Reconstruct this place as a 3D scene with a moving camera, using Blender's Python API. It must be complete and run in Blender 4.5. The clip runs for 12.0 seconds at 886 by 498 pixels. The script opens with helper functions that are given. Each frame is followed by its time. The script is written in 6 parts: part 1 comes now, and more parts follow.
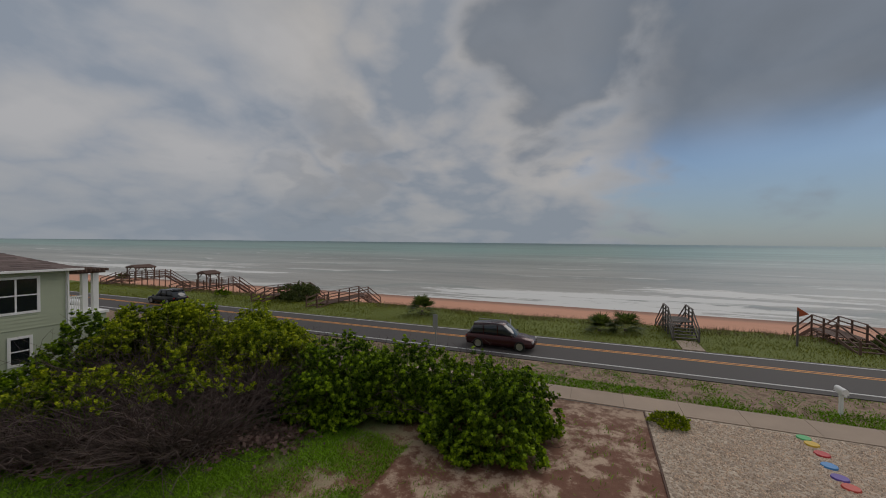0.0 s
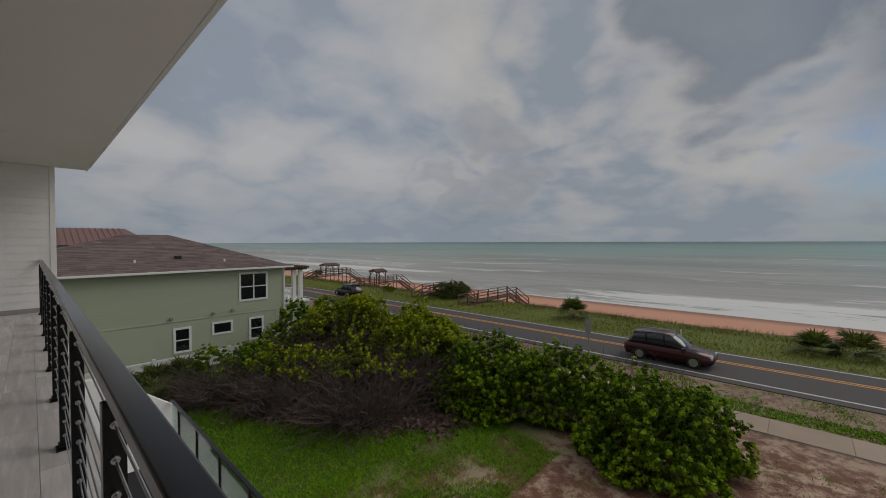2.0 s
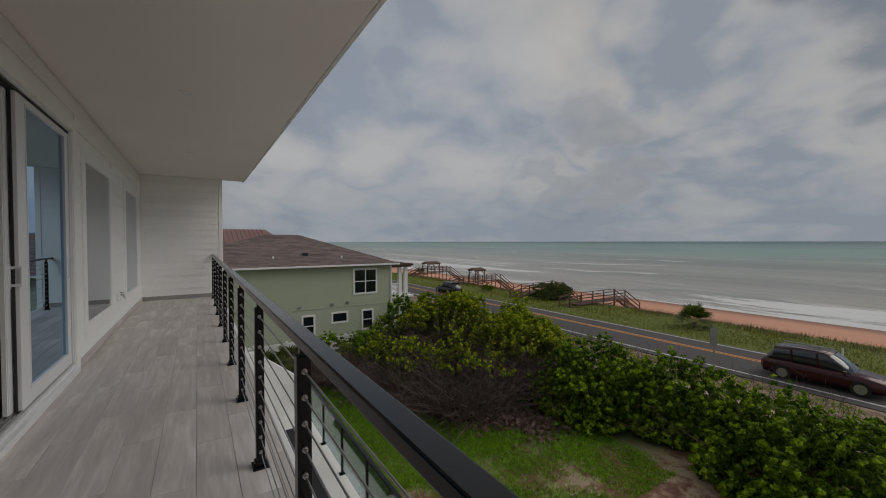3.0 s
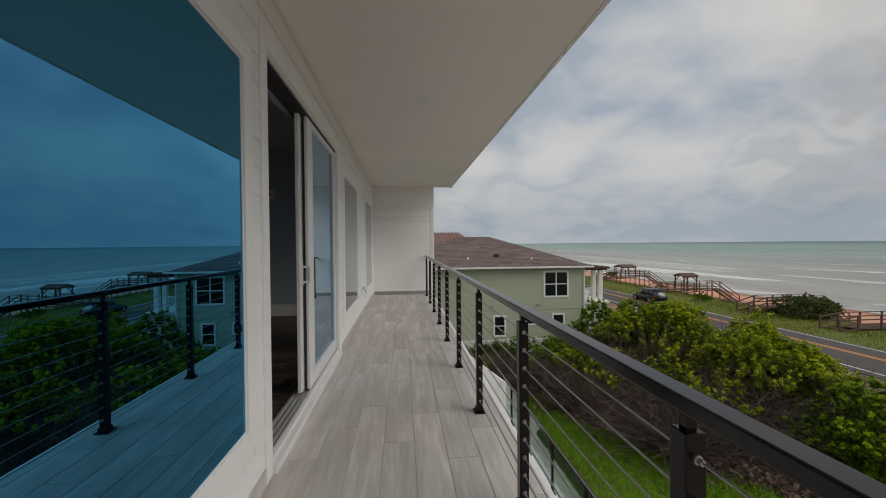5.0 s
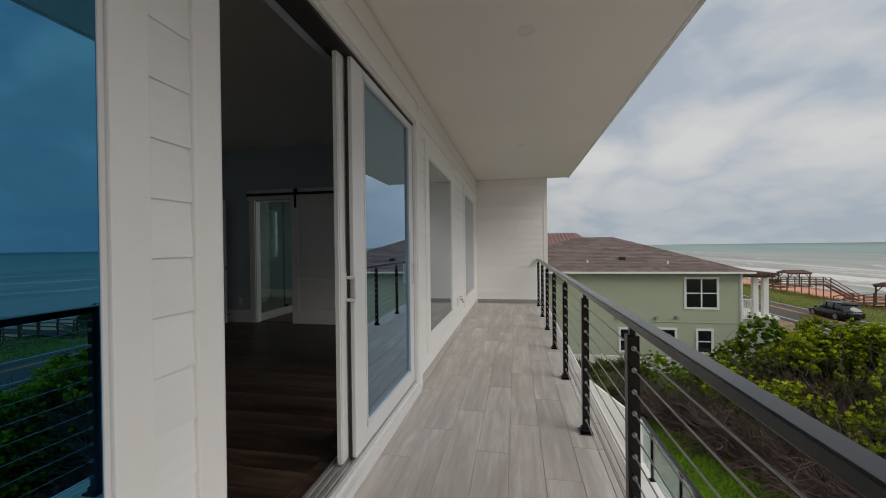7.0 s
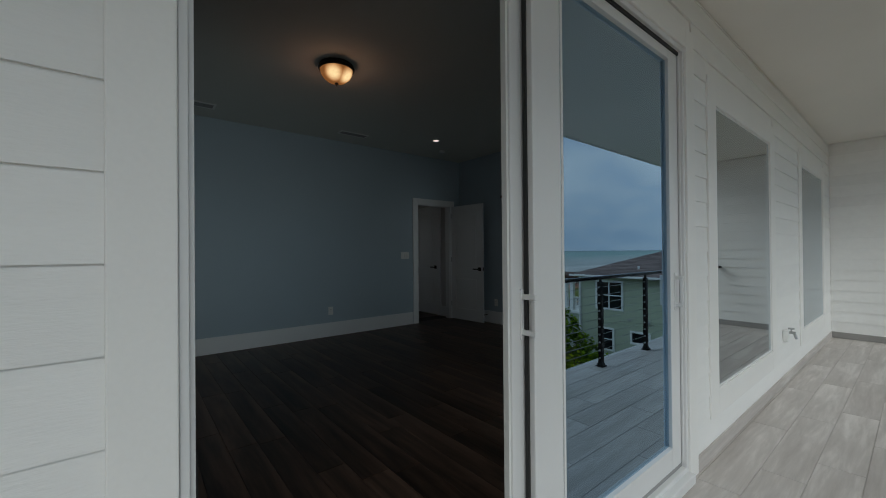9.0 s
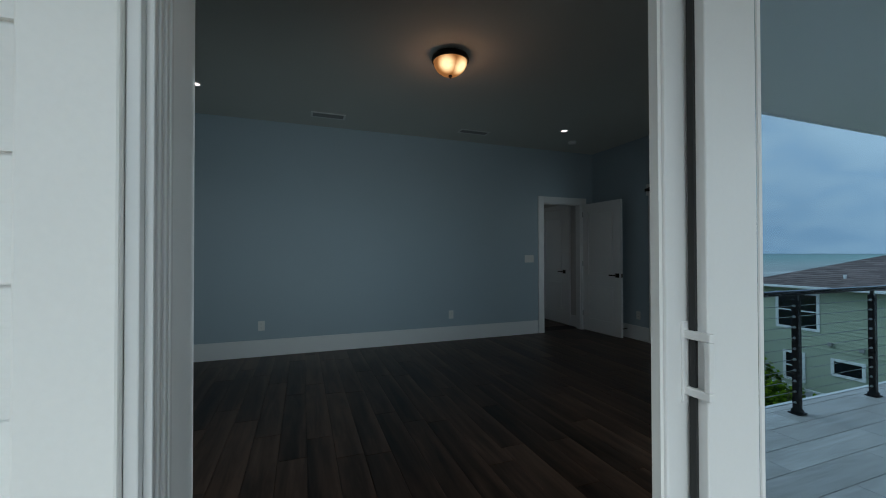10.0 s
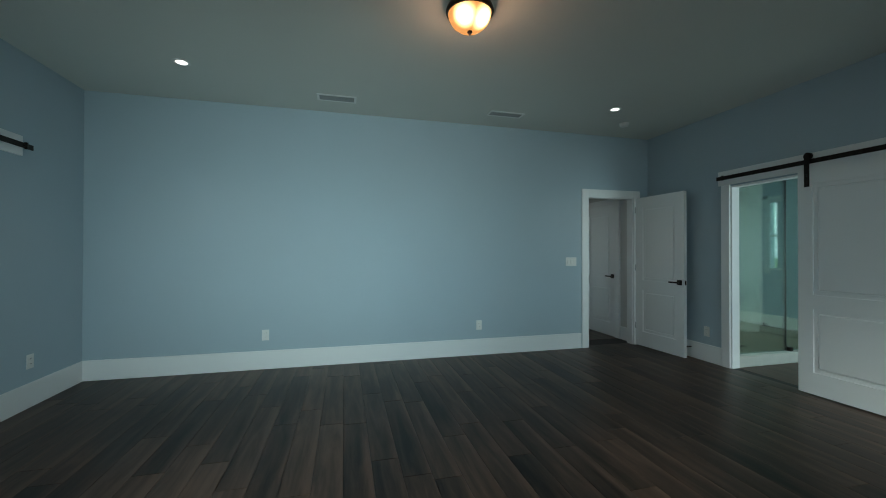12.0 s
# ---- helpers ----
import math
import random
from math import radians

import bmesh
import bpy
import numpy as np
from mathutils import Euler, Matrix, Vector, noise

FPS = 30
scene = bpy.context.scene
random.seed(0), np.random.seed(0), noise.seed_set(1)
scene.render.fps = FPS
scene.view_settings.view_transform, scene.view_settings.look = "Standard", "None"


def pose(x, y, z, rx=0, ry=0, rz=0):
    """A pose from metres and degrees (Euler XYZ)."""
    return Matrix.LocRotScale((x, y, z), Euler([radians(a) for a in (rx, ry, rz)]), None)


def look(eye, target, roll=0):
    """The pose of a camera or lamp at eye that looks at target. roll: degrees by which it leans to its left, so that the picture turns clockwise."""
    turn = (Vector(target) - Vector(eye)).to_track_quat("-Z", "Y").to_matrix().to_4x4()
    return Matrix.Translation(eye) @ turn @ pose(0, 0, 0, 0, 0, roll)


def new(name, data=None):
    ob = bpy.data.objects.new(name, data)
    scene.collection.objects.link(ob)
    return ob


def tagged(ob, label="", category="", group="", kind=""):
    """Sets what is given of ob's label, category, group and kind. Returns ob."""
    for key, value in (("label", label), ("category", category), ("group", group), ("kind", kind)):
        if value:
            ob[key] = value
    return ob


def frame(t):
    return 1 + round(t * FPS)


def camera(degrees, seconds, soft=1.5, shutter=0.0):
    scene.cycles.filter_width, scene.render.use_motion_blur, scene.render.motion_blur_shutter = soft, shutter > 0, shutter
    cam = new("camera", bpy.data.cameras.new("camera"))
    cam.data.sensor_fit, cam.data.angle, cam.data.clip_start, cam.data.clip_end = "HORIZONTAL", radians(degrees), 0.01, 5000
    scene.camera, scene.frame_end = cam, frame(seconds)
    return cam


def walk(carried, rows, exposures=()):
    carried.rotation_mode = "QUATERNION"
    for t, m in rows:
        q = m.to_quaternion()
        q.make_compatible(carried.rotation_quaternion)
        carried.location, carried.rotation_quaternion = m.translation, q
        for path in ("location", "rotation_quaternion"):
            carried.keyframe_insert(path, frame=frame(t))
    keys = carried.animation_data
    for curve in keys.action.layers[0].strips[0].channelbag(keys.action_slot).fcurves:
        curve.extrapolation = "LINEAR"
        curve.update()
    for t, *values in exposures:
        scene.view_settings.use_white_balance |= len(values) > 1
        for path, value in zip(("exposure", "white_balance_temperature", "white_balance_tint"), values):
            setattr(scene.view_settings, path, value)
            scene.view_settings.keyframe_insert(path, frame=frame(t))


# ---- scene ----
cam = camera(97.8, 12.0, soft=1.0)
PATH = [
    (0.0, (1.385, -1.220, 1.410, 88.913, -0.563, -68.536)),
    (0.5, (1.382, -1.200, 1.410, 88.931, -0.551, -65.227)),
    (1.0, (1.378, -1.180, 1.412, 88.917, -0.468, -59.614)),
    (1.5, (1.360, -1.170, 1.415, 88.883, -0.504, -53.404)),
    (2.0, (1.305, -1.200, 1.417, 88.898, 0.196, -46.953)),
    (2.5, (1.235, -1.271, 1.411, 88.763, 0.180, -39.692)),
    (3.0, (1.135, -1.305, 1.404, 88.837, 0.128, -32.425)),
    (3.5, (1.026, -1.281, 1.407, 88.965, 0.366, -24.643)),
    (5.5, (0.818, -0.311, 1.406, 89.308, 0.541, -2.301)),
    (6.0, (0.884, 0.039, 1.403, 89.497, 0.672, 0.202)),
    (6.5, (0.956, 0.373, 1.398, 89.520, 0.712, 4.491)),
    (8.5, (0.946, 1.555, 1.378, 90.206, 0.517, 39.058)),
    (9.0, (0.901, 1.730, 1.386, 90.341, 0.499, 51.052)),
    (9.5, (0.767, 1.863, 1.397, 90.549, 0.341, 61.739)),
    (10.0, (0.625, 2.019, 1.406, 90.668, 0.129, 70.036)),
    (10.5, (0.492, 2.176, 1.429, 90.673, 0.009, 75.131)),
    (11.0, (0.287, 2.297, 1.442, 90.388, -0.045, 75.228)),
    (11.5, (0.093, 2.348, 1.448, 90.518, -0.032, 75.475)),
    (12.0, (-0.003, 2.408, 1.449, 90.437, -0.139, 75.705)),
]
EXPOSURES = [(0.0, -0.42, 6600, 13), (2.5, -0.40, 6600, 12), (5.5, 0.2, 6750, 11), (6.5, 0.25, 6750, 11), (8.5, 0.15, 6300, 6),
             (9.5, 0.45, 5900, 1), (10.5, 1.28, 5650, -4), (11.2, 1.92, 5700, -9), (12.0, 2.6, 5700, -12)]
walk(cam, [(t, pose(*p)) for t, p in PATH], EXPOSURES)

# ---------------------------------------------------------------- levels
GROUND = -5.6      # lot and road
SEA = -8.0
ROOM_Z = 0.08      # bedroom floor; the balcony floor is 0
CEIL = 3.15        # bedroom ceiling
BALC_CEIL = 3.0


# ---------------------------------------------------------------- node helpers
class Nodes:
    """A small wrapper that adds and links shader nodes."""

    def __init__(self, tree):
        self.tree = tree
        tree.nodes.clear()

    def add(self, kind, **sets):
        n = self.tree.nodes.new(kind)
        for key, value in sets.items():
            if key == "op":
                n.operation = value
            elif key == "blend":
                n.blend_type = value
            elif key == "data":
                n.data_type = value
            elif key == "sky":
                n.sky_type = value
        return n

    def link(self, a, b):
        self.tree.links.new(a, b)

    def put(self, socket, value):
        if hasattr(value, "is_output"):
            self.link(value, socket)
        else:
            socket.default_value = value

    def math(self, op, a, b=0.0, c=None):
        n = self.add("ShaderNodeMath", op=op)
        self.put(n.inputs[0], a)
        self.put(n.inputs[1], b)
        if c is not None:
            self.put(n.inputs[2], c)
        return n.outputs[0]

    def vec(self, op, a, b=(0, 0, 0)):
        n = self.add("ShaderNodeVectorMath", op=op)
        self.put(n.inputs[0], a)
        if op == "SCALE":
            self.put(n.inputs[3], b)
        else:
            self.put(n.inputs[1], b)
        return n.outputs[0]

    def mix(self, f, a, b, blend="MIX"):
        n = self.add("ShaderNodeMix", data="RGBA", blend=blend)
        self.put(n.inputs[0], f)
        self.put(n.inputs[6], a)
        self.put(n.inputs[7], b)
        return n.outputs[2]

    def noise(self, vector, scale, detail=3.0, rough=0.55, distort=0.0):
        n = self.add("ShaderNodeTexNoise")
        if vector is not None:
            self.link(vector, n.inputs["Vector"])
        n.inputs["Scale"].default_value = scale
        n.inputs["Detail"].default_value = detail
        n.inputs["Roughness"].default_value = rough
        n.inputs["Distortion"].default_value = distort
        return n.outputs["Fac"]

    def ramp(self, f, stops):
        n = self.add("ShaderNodeValToRGB")
        self.put(n.inputs[0], f)
        e = n.color_ramp.elements
        while len(e) < len(stops):
            e.new(0.5)
        for el, (pos, col) in zip(e, stops):
            el.position = pos
            el.color = (*col, 1) if len(col) == 3 else col
        return n.outputs[0]

    def step(self, f, lo, hi):
        n = self.add("ShaderNodeMapRange")
        n.interpolation_type = "SMOOTHSTEP"
        self.put(n.inputs[0], f)
        n.inputs[1].default_value, n.inputs[2].default_value = lo, hi
        return n.outputs[0]


def rgb(*c):
    return (*c, 1.0)


def shell(name):
    m = bpy.data.materials.new(name)
    m.use_nodes = True
    n = Nodes(m.node_tree)
    out = n.add("ShaderNodeOutputMaterial")
    b = n.add("ShaderNodeBsdfPrincipled")
    n.link(b.outputs[0], out.inputs[0])
    return m, n, b, out


def bump(n, b, height, strength, distance=0.01):
    k = n.add("ShaderNodeBump")
    k.inputs["Strength"].default_value = strength
    k.inputs["Distance"].default_value = distance
    n.link(height, k.inputs["Height"])
    n.link(k.outputs[0], b.inputs["Normal"])


def coat(name, base, rough=0.5, var=0.12, scale=1.5, fine=60.0, relief=0.15, metal=0.0, spec=0.5, stretch=(1, 1, 1), island=0.0, each=0.0):
    """A surface with blotches, grain and fine relief. island, each: how far loose pieces and objects differ in tone."""
    m, n, b, out = shell(name)
    co = n.add("ShaderNodeTexCoord").outputs["Object"]
    v = n.vec("MULTIPLY", co, stretch)
    info = n.add("ShaderNodeObjectInfo").outputs["Random"]
    if each:
        v = n.vec("ADD", v, n.vec("SCALE", (3.1, 7.7, 5.3), n.math("MULTIPLY", info, 20.0)))
    big, small = n.noise(v, scale, 4), n.noise(v, fine, 3)
    f = n.math("ADD", n.math("MULTIPLY", n.math("SUBTRACT", big, 0.5), 2.2 * var), n.math("MULTIPLY", n.math("SUBTRACT", small, 0.5), 1.0 * var))
    if each:
        f = n.math("ADD", f, n.math("MULTIPLY", n.math("SUBTRACT", info, 0.5), each))
    if island:
        g = n.add("ShaderNodeNewGeometry").outputs["Random Per Island"]
        f = n.math("ADD", f, n.math("MULTIPLY", n.math("SUBTRACT", g, 0.5), island))
    f = n.math("ADD", f, 1.0)
    col = n.vec("SCALE", base, f)
    n.link(col, b.inputs["Base Color"])
    n.put(b.inputs["Roughness"], n.math("ADD", rough, n.math("MULTIPLY", n.math("SUBTRACT", big, 0.5), 0.15)))
    b.inputs["Metallic"].default_value = metal
    b.inputs["Specular IOR Level"].default_value = spec
    if relief:
        bump(n, b, small, relief, 0.004)
    return m


# ---------------------------------------------------------------- world and sun
def make_world():
    w = bpy.data.worlds.new("overcast_sky")
    w.use_nodes = True
    scene.world = w
    n = Nodes(w.node_tree)
    out = n.add("ShaderNodeOutputWorld")
    bg = n.add("ShaderNodeBackground")
    bg.inputs["Strength"].default_value = 0.1
    n.link(bg.outputs[0], out.inputs[0])
    sky = n.add("ShaderNodeTexSky", sky="NISHITA")
    sky.sun_disc = False
    sky.sun_elevation, sky.sun_rotation = radians(39), radians(117.5)
    d = n.add("ShaderNodeTexCoord").outputs["Generated"]
    sep = n.add("ShaderNodeSeparateXYZ")
    n.link(d, sep.inputs[0])
    up = n.math("MAXIMUM", sep.outputs[2], 0.0)
    # the cloud deck is a flat layer: direction over height
    flat = n.vec("SCALE", d, n.math("DIVIDE", 1.0, n.math("ADD", up, 0.36)))
    flat = n.vec("MULTIPLY", flat, (1, 1, 0.3))
    big = n.noise(n.vec("ADD", flat, (3.1, 1.2, 0.0)), 0.8, 4, 0.5, 0.15)
    mid = n.noise(n.vec("ADD", flat, (7.0, 2.0, 4.0)), 2.3, 7, 0.5, 0.2)
    # heaped cloud: folded noise gives round heads with creases between them
    heap = n.math("ABSOLUTE", n.math("SUBTRACT", n.noise(n.vec("ADD", flat, (4.4, 0.7, 3.0)), 2.4, 6, 0.46, 0.15), 0.5))
    body = n.math("ADD", n.math("MULTIPLY", big, 0.5), n.math("MULTIPLY", mid, 0.42))
    body = n.math("ADD", body, n.math("MULTIPLY", heap, 0.5))
    body = n.math("ADD", n.math("MULTIPLY", n.math("SUBTRACT", body, 0.5), 1.45), 0.495)

    def bank(toward, reach, full):
        """How far a direction lies inside a cloud bank with a billowed rim."""
        dot = n.add("ShaderNodeVectorMath", op="DOT_PRODUCT")
        n.link(d, dot.inputs[0])
        dot.inputs[1].default_value = Vector(toward).normalized()
        rim = n.math("ADD", n.math("MULTIPLY", n.math("SUBTRACT", mid, 0.5), 0.17), n.math("MULTIPLY", n.math("SUBTRACT", heap, 0.07), 0.10))
        return n.step(n.math("ADD", dot.outputs["Value"], rim), reach, full)

    cloud = n.ramp(body, [(0.38, (3.0, 3.5, 4.1)), (0.44, (3.95, 4.25, 4.6)), (0.49, (4.65, 4.78, 4.88)), (0.54, (5.1, 5.12, 5.05)), (0.60, (5.6, 5.55, 5.4))])
    for toward, reach, full, shade in (((0.87, -0.42, 0.36), 0.905, 0.975, 0.85), ((0.88, 0.10, 0.52), 0.962, 0.99, 0.75), ((0.80, 0.58, 0.13), 0.982, 0.998, 0.35)):
        deep = n.vec("SCALE", (1.7, 2.2, 2.85), n.math("ADD", 0.40, n.math("MULTIPLY", mid, 0.95)))
        cloud = n.mix(n.math("MULTIPLY", bank(toward, reach, full), shade), cloud, deep)
    cloud = n.mix(n.math("MULTIPLY", bank((0.47, 0.87, 0.2), 0.90, 0.99), 0.22), cloud, rgb(3.6, 4.5, 5.7))
    gap = n.noise(n.vec("ADD", flat, (1.0, 8.0, 2.0)), 0.85, 4, 0.5, 0.4)
    cover = n.math("SUBTRACT", 1.0, n.math("MULTIPLY", n.step(gap, 0.64, 0.78), 0.6))
    clear = n.math("MULTIPLY", bank((0.93, -0.36, 0.10), 0.93, 0.985), 0.8)
    cover = n.math("SUBTRACT", cover, n.math("MULTIPLY", clear, n.step(up, 0.30, 0.16)))
    blue = n.vec("MULTIPLY", sky.outputs[0], (0.36, 0.52, 0.70))
    col = n.mix(cover, blue, cloud)
    # rain haze at the horizon
    haze = n.step(up, 0.22, 0.0)
    col = n.mix(n.math("MULTIPLY", haze, 0.6), col, rgb(2.9, 3.45, 3.95))
    n.link(col, bg.inputs[0])


make_world()
sun_data = bpy.data.lights.new("sun", "SUN")
sun_data.energy, sun_data.angle, sun_data.color = 1.3, radians(40), (1.0, 0.96, 0.9)
sun = new("sun", sun_data)
sun.matrix_world = look((46, -24, 42), (0, 0, 0))

# ---------------------------------------------------------------- materials
WHITE_PAINT = coat("white_paint", (0.84, 0.83, 0.81), 0.45, 0.05, 1.2, 90, 0.08)
SIDING = coat("white_fibre_cement", (0.83, 0.825, 0.81), 0.55, 0.05, 2.0, 40, 0.2, stretch=(6, 1, 6), each=0.05)
SOFFIT = coat("soffit_stucco", (0.87, 0.84, 0.80), 0.8, 0.05, 0.7, 120, 0.25)
BLACK_METAL = coat("black_powder_coat", (0.004, 0.004, 0.005), 0.2, 0.25, 3, 200, 0.03, spec=0.3)
CABLE = coat("steel_cable", (0.42, 0.42, 0.42), 0.35, 0.1, 5, 300, 0.1, metal=1.0)
STEEL = coat("brushed_steel", (0.5, 0.5, 0.5), 0.3, 0.1, 5, 300, 0.05, metal=1.0)
BRONZE = coat("dark_bronze", (0.022, 0.016, 0.013), 0.4, 0.2, 6, 150, 0.08, metal=0.7)
VINYL = coat("white_vinyl_frame", (0.73, 0.73, 0.73), 0.35, 0.04, 2, 120, 0.04)
TRACK = coat("aluminium_track", (0.45, 0.45, 0.45), 0.4, 0.15, 6, 150, 0.1, metal=0.8)
BLUE_WALL = coat("blue_grey_wall_paint", (0.425, 0.51, 0.575), 0.75, 0.05, 0.8, 140, 0.18)
ROOM_CEILING = coat("flat_ceiling_paint", (0.64, 0.645, 0.60), 0.9, 0.05, 0.6, 140, 0.2)
HALL_WALL = coat("hall_wall_paint", (0.66, 0.65, 0.64), 0.8, 0.05, 0.8, 140, 0.15)
DOOR_WHITE = coat("door_white_paint", (0.86, 0.865, 0.87), 0.4, 0.04, 1.0, 100, 0.05)
PLATE = coat("white_plastic", (0.78, 0.78, 0.76), 0.35, 0.03, 3, 100, 0.02)
VENT_GREY = coat("vent_enamel", (0.3, 0.3, 0.295), 0.5, 0.08, 3, 100, 0.05)
DARK = coat("dark_slot", (0.02, 0.02, 0.02), 0.7, 0.1, 3, 60, 0.0)
GROUT = coat("grey_grout", (0.52, 0.49, 0.465), 0.9, 0.15, 3, 120, 0.3)
GREY_TILE = coat("grey_base_tile", (0.3, 0.29, 0.28), 0.5, 0.15, 3, 60, 0.1)
GREEN_SIDING = coat("sage_green_siding", (0.42, 0.46, 0.33), 0.65, 0.06, 0.6, 30, 0.2, stretch=(0.3, 1, 4))
GREEN_STUCCO = coat("sage_green_stucco", (0.43, 0.47, 0.35), 0.85, 0.07, 0.5, 40, 0.4)
SHINGLE = coat("brown_asphalt_shingle", (0.165, 0.122, 0.112), 0.9, 0.2, 0.8, 30, 0.5, island=0.5)
RED_METAL = coat("red_metal_roof", (0.20, 0.09, 0.075), 0.5, 0.15, 0.5, 20, 0.1)
CONCRETE = coat("weathered_concrete", (0.39, 0.30, 0.23), 0.9, 0.18, 0.8, 40, 0.4, each=0.12)
ASPHALT = coat("asphalt", (0.078, 0.070, 0.067), 0.85, 0.16, 0.35, 40, 0.5)
YELLOW_LINE = coat("yellow_road_paint", (0.78, 0.33, 0.07), 0.7, 0.2, 1.5, 30, 0.2)
WHITE_LINE = coat("white_road_paint", (0.60, 0.60, 0.58), 0.7, 0.2, 1.5, 30, 0.2)
OLD_WOOD = coat("weathered_brown_timber", (0.115, 0.065, 0.048), 0.85, 0.25, 2, 30, 0.4, island=0.4)
GREY_WOOD = coat("silvered_timber", (0.11, 0.098, 0.088), 0.85, 0.25, 2, 30, 0.4, island=0.4)
BARK = coat("grey_brown_twig", (0.12, 0.085, 0.075), 0.9, 0.25, 3, 40, 0.3, island=0.7)
DRY_TWIG = coat("dry_purple_brown_twig", (0.11, 0.075, 0.075), 0.9, 0.25, 3, 40, 0.3, island=0.6)
LAWN_BLADE = coat("lawn_blade", (0.17, 0.32, 0.016), 0.7, 0.3, 0.5, 20, 0.0, island=0.7, spec=0.1)
DUNE_BLADE = coat("dune_grass_blade", (0.20, 0.215, 0.028), 0.75, 0.35, 0.25, 10, 0.0, island=0.8, spec=0.1)
DRY_BLADE = coat("dry_sea_oat_blade", (0.19, 0.145, 0.085), 0.8, 0.3, 0.3, 10, 0.0, island=0.7, spec=0.1)
LITTER = coat("reddish_dead_leaf", (0.17, 0.105, 0.085), 0.85, 0.3, 2, 30, 0.1, island=0.7)
PEBBLE = coat("shell_pebble", (0.62, 0.47, 0.35), 0.85, 0.2, 3, 60, 0.1, island=0.9)
TYRE = coat("tyre_rubber", (0.015, 0.015, 0.015), 0.85, 0.2, 5, 60, 0.2)
CAR_RED = coat("dark_red_car_paint", (0.05, 0.012, 0.014), 0.22, 0.08, 1, 50, 0.0, metal=0.3)
CAR_BLACK = coat("black_car_paint", (0.010, 0.011, 0.012), 0.2, 0.08, 1, 50, 0.0, metal=0.2)
CAR_WHITE = coat("white_car_paint", (0.7, 0.7, 0.7), 0.25, 0.04, 1, 50, 0.0)
CAR_GLASS = coat("dark_car_glass", (0.02, 0.025, 0.03), 0.06, 0.05, 1, 50, 0.0, spec=0.8)
LAMP_CLEAR = coat("headlamp_lens", (0.5, 0.5, 0.5), 0.12, 0.05, 4, 60, 0.0)
LAMP_RED = coat("tail_lamp_lens", (0.3, 0.02, 0.02), 0.15, 0.05, 4, 60, 0.0)
CUSHION = coat("black_outdoor_fabric", (0.02, 0.02, 0.024), 0.8, 0.2, 3, 60, 0.2)
ORANGE_FLAG = coat("orange_flag_cloth", (0.45, 0.10, 0.04), 0.8, 0.2, 3, 60, 0.1)
SIGN_GREY = coat("sign_back_aluminium", (0.33, 0.34, 0.34), 0.5, 0.12, 2, 60, 0.05, metal=0.3)
MARBLE_CURB = coat("white_marble", (0.62, 0.62, 0.58), 0.25, 0.12, 2, 12, 0.0)


def leaf_material(name, base, tone, each=0.0):
    m, n, b, out = shell(name)
    g = n.add("ShaderNodeNewGeometry").outputs["Random Per Island"]
    co = n.add("ShaderNodeTexCoord").outputs["Object"]
    patch = n.noise(co, 0.9, 3)
    f = n.math("ADD", n.math("MULTIPLY", g, 0.42), n.math("MULTIPLY", patch, 0.72))
    col = n.mix(n.step(f, 0.3, 0.85), rgb(*base), rgb(*tone))
    n.link(col, b.inputs["Base Color"])
    b.inputs["Roughness"].default_value = 0.5
    b.inputs["Specular IOR Level"].default_value = 0.15
    t = n.add("ShaderNodeBsdfTranslucent")
    n.link(n.vec("MULTIPLY", col, (1.0, 1.15, 0.5)), t.inputs[0])
    k = n.add("ShaderNodeMixShader")
    k.inputs[0].default_value = 0.35
    n.link(b.outputs[0], k.inputs[1])
    n.link(t.outputs[0], k.inputs[2])
    n.link(k.outputs[0], out.inputs[0])
    return m


# dark and pale leaf of one bush; shade and light put in the colour
LEAF_DARK = (leaf_material("sea_grape_leaf_shaded", (0.014, 0.045, 0.002), (0.16, 0.25, 0.010)), leaf_material("sea_grape_leaf_lit", (0.10, 0.19, 0.006), (0.36, 0.50, 0.016)))
LEAF_YELLOW = (leaf_material("yellow_green_leaf_shaded", (0.045, 0.085, 0.003), (0.32, 0.38, 0.014)), leaf_material("yellow_green_leaf_lit", (0.20, 0.27, 0.008), (0.56, 0.58, 0.020)))
LEAF_PALM = leaf_material("palmetto_leaf", (0.045, 0.075, 0.02), (0.17, 0.19, 0.06))
LEAF_DUNE = (LEAF_PALM, LEAF_PALM)


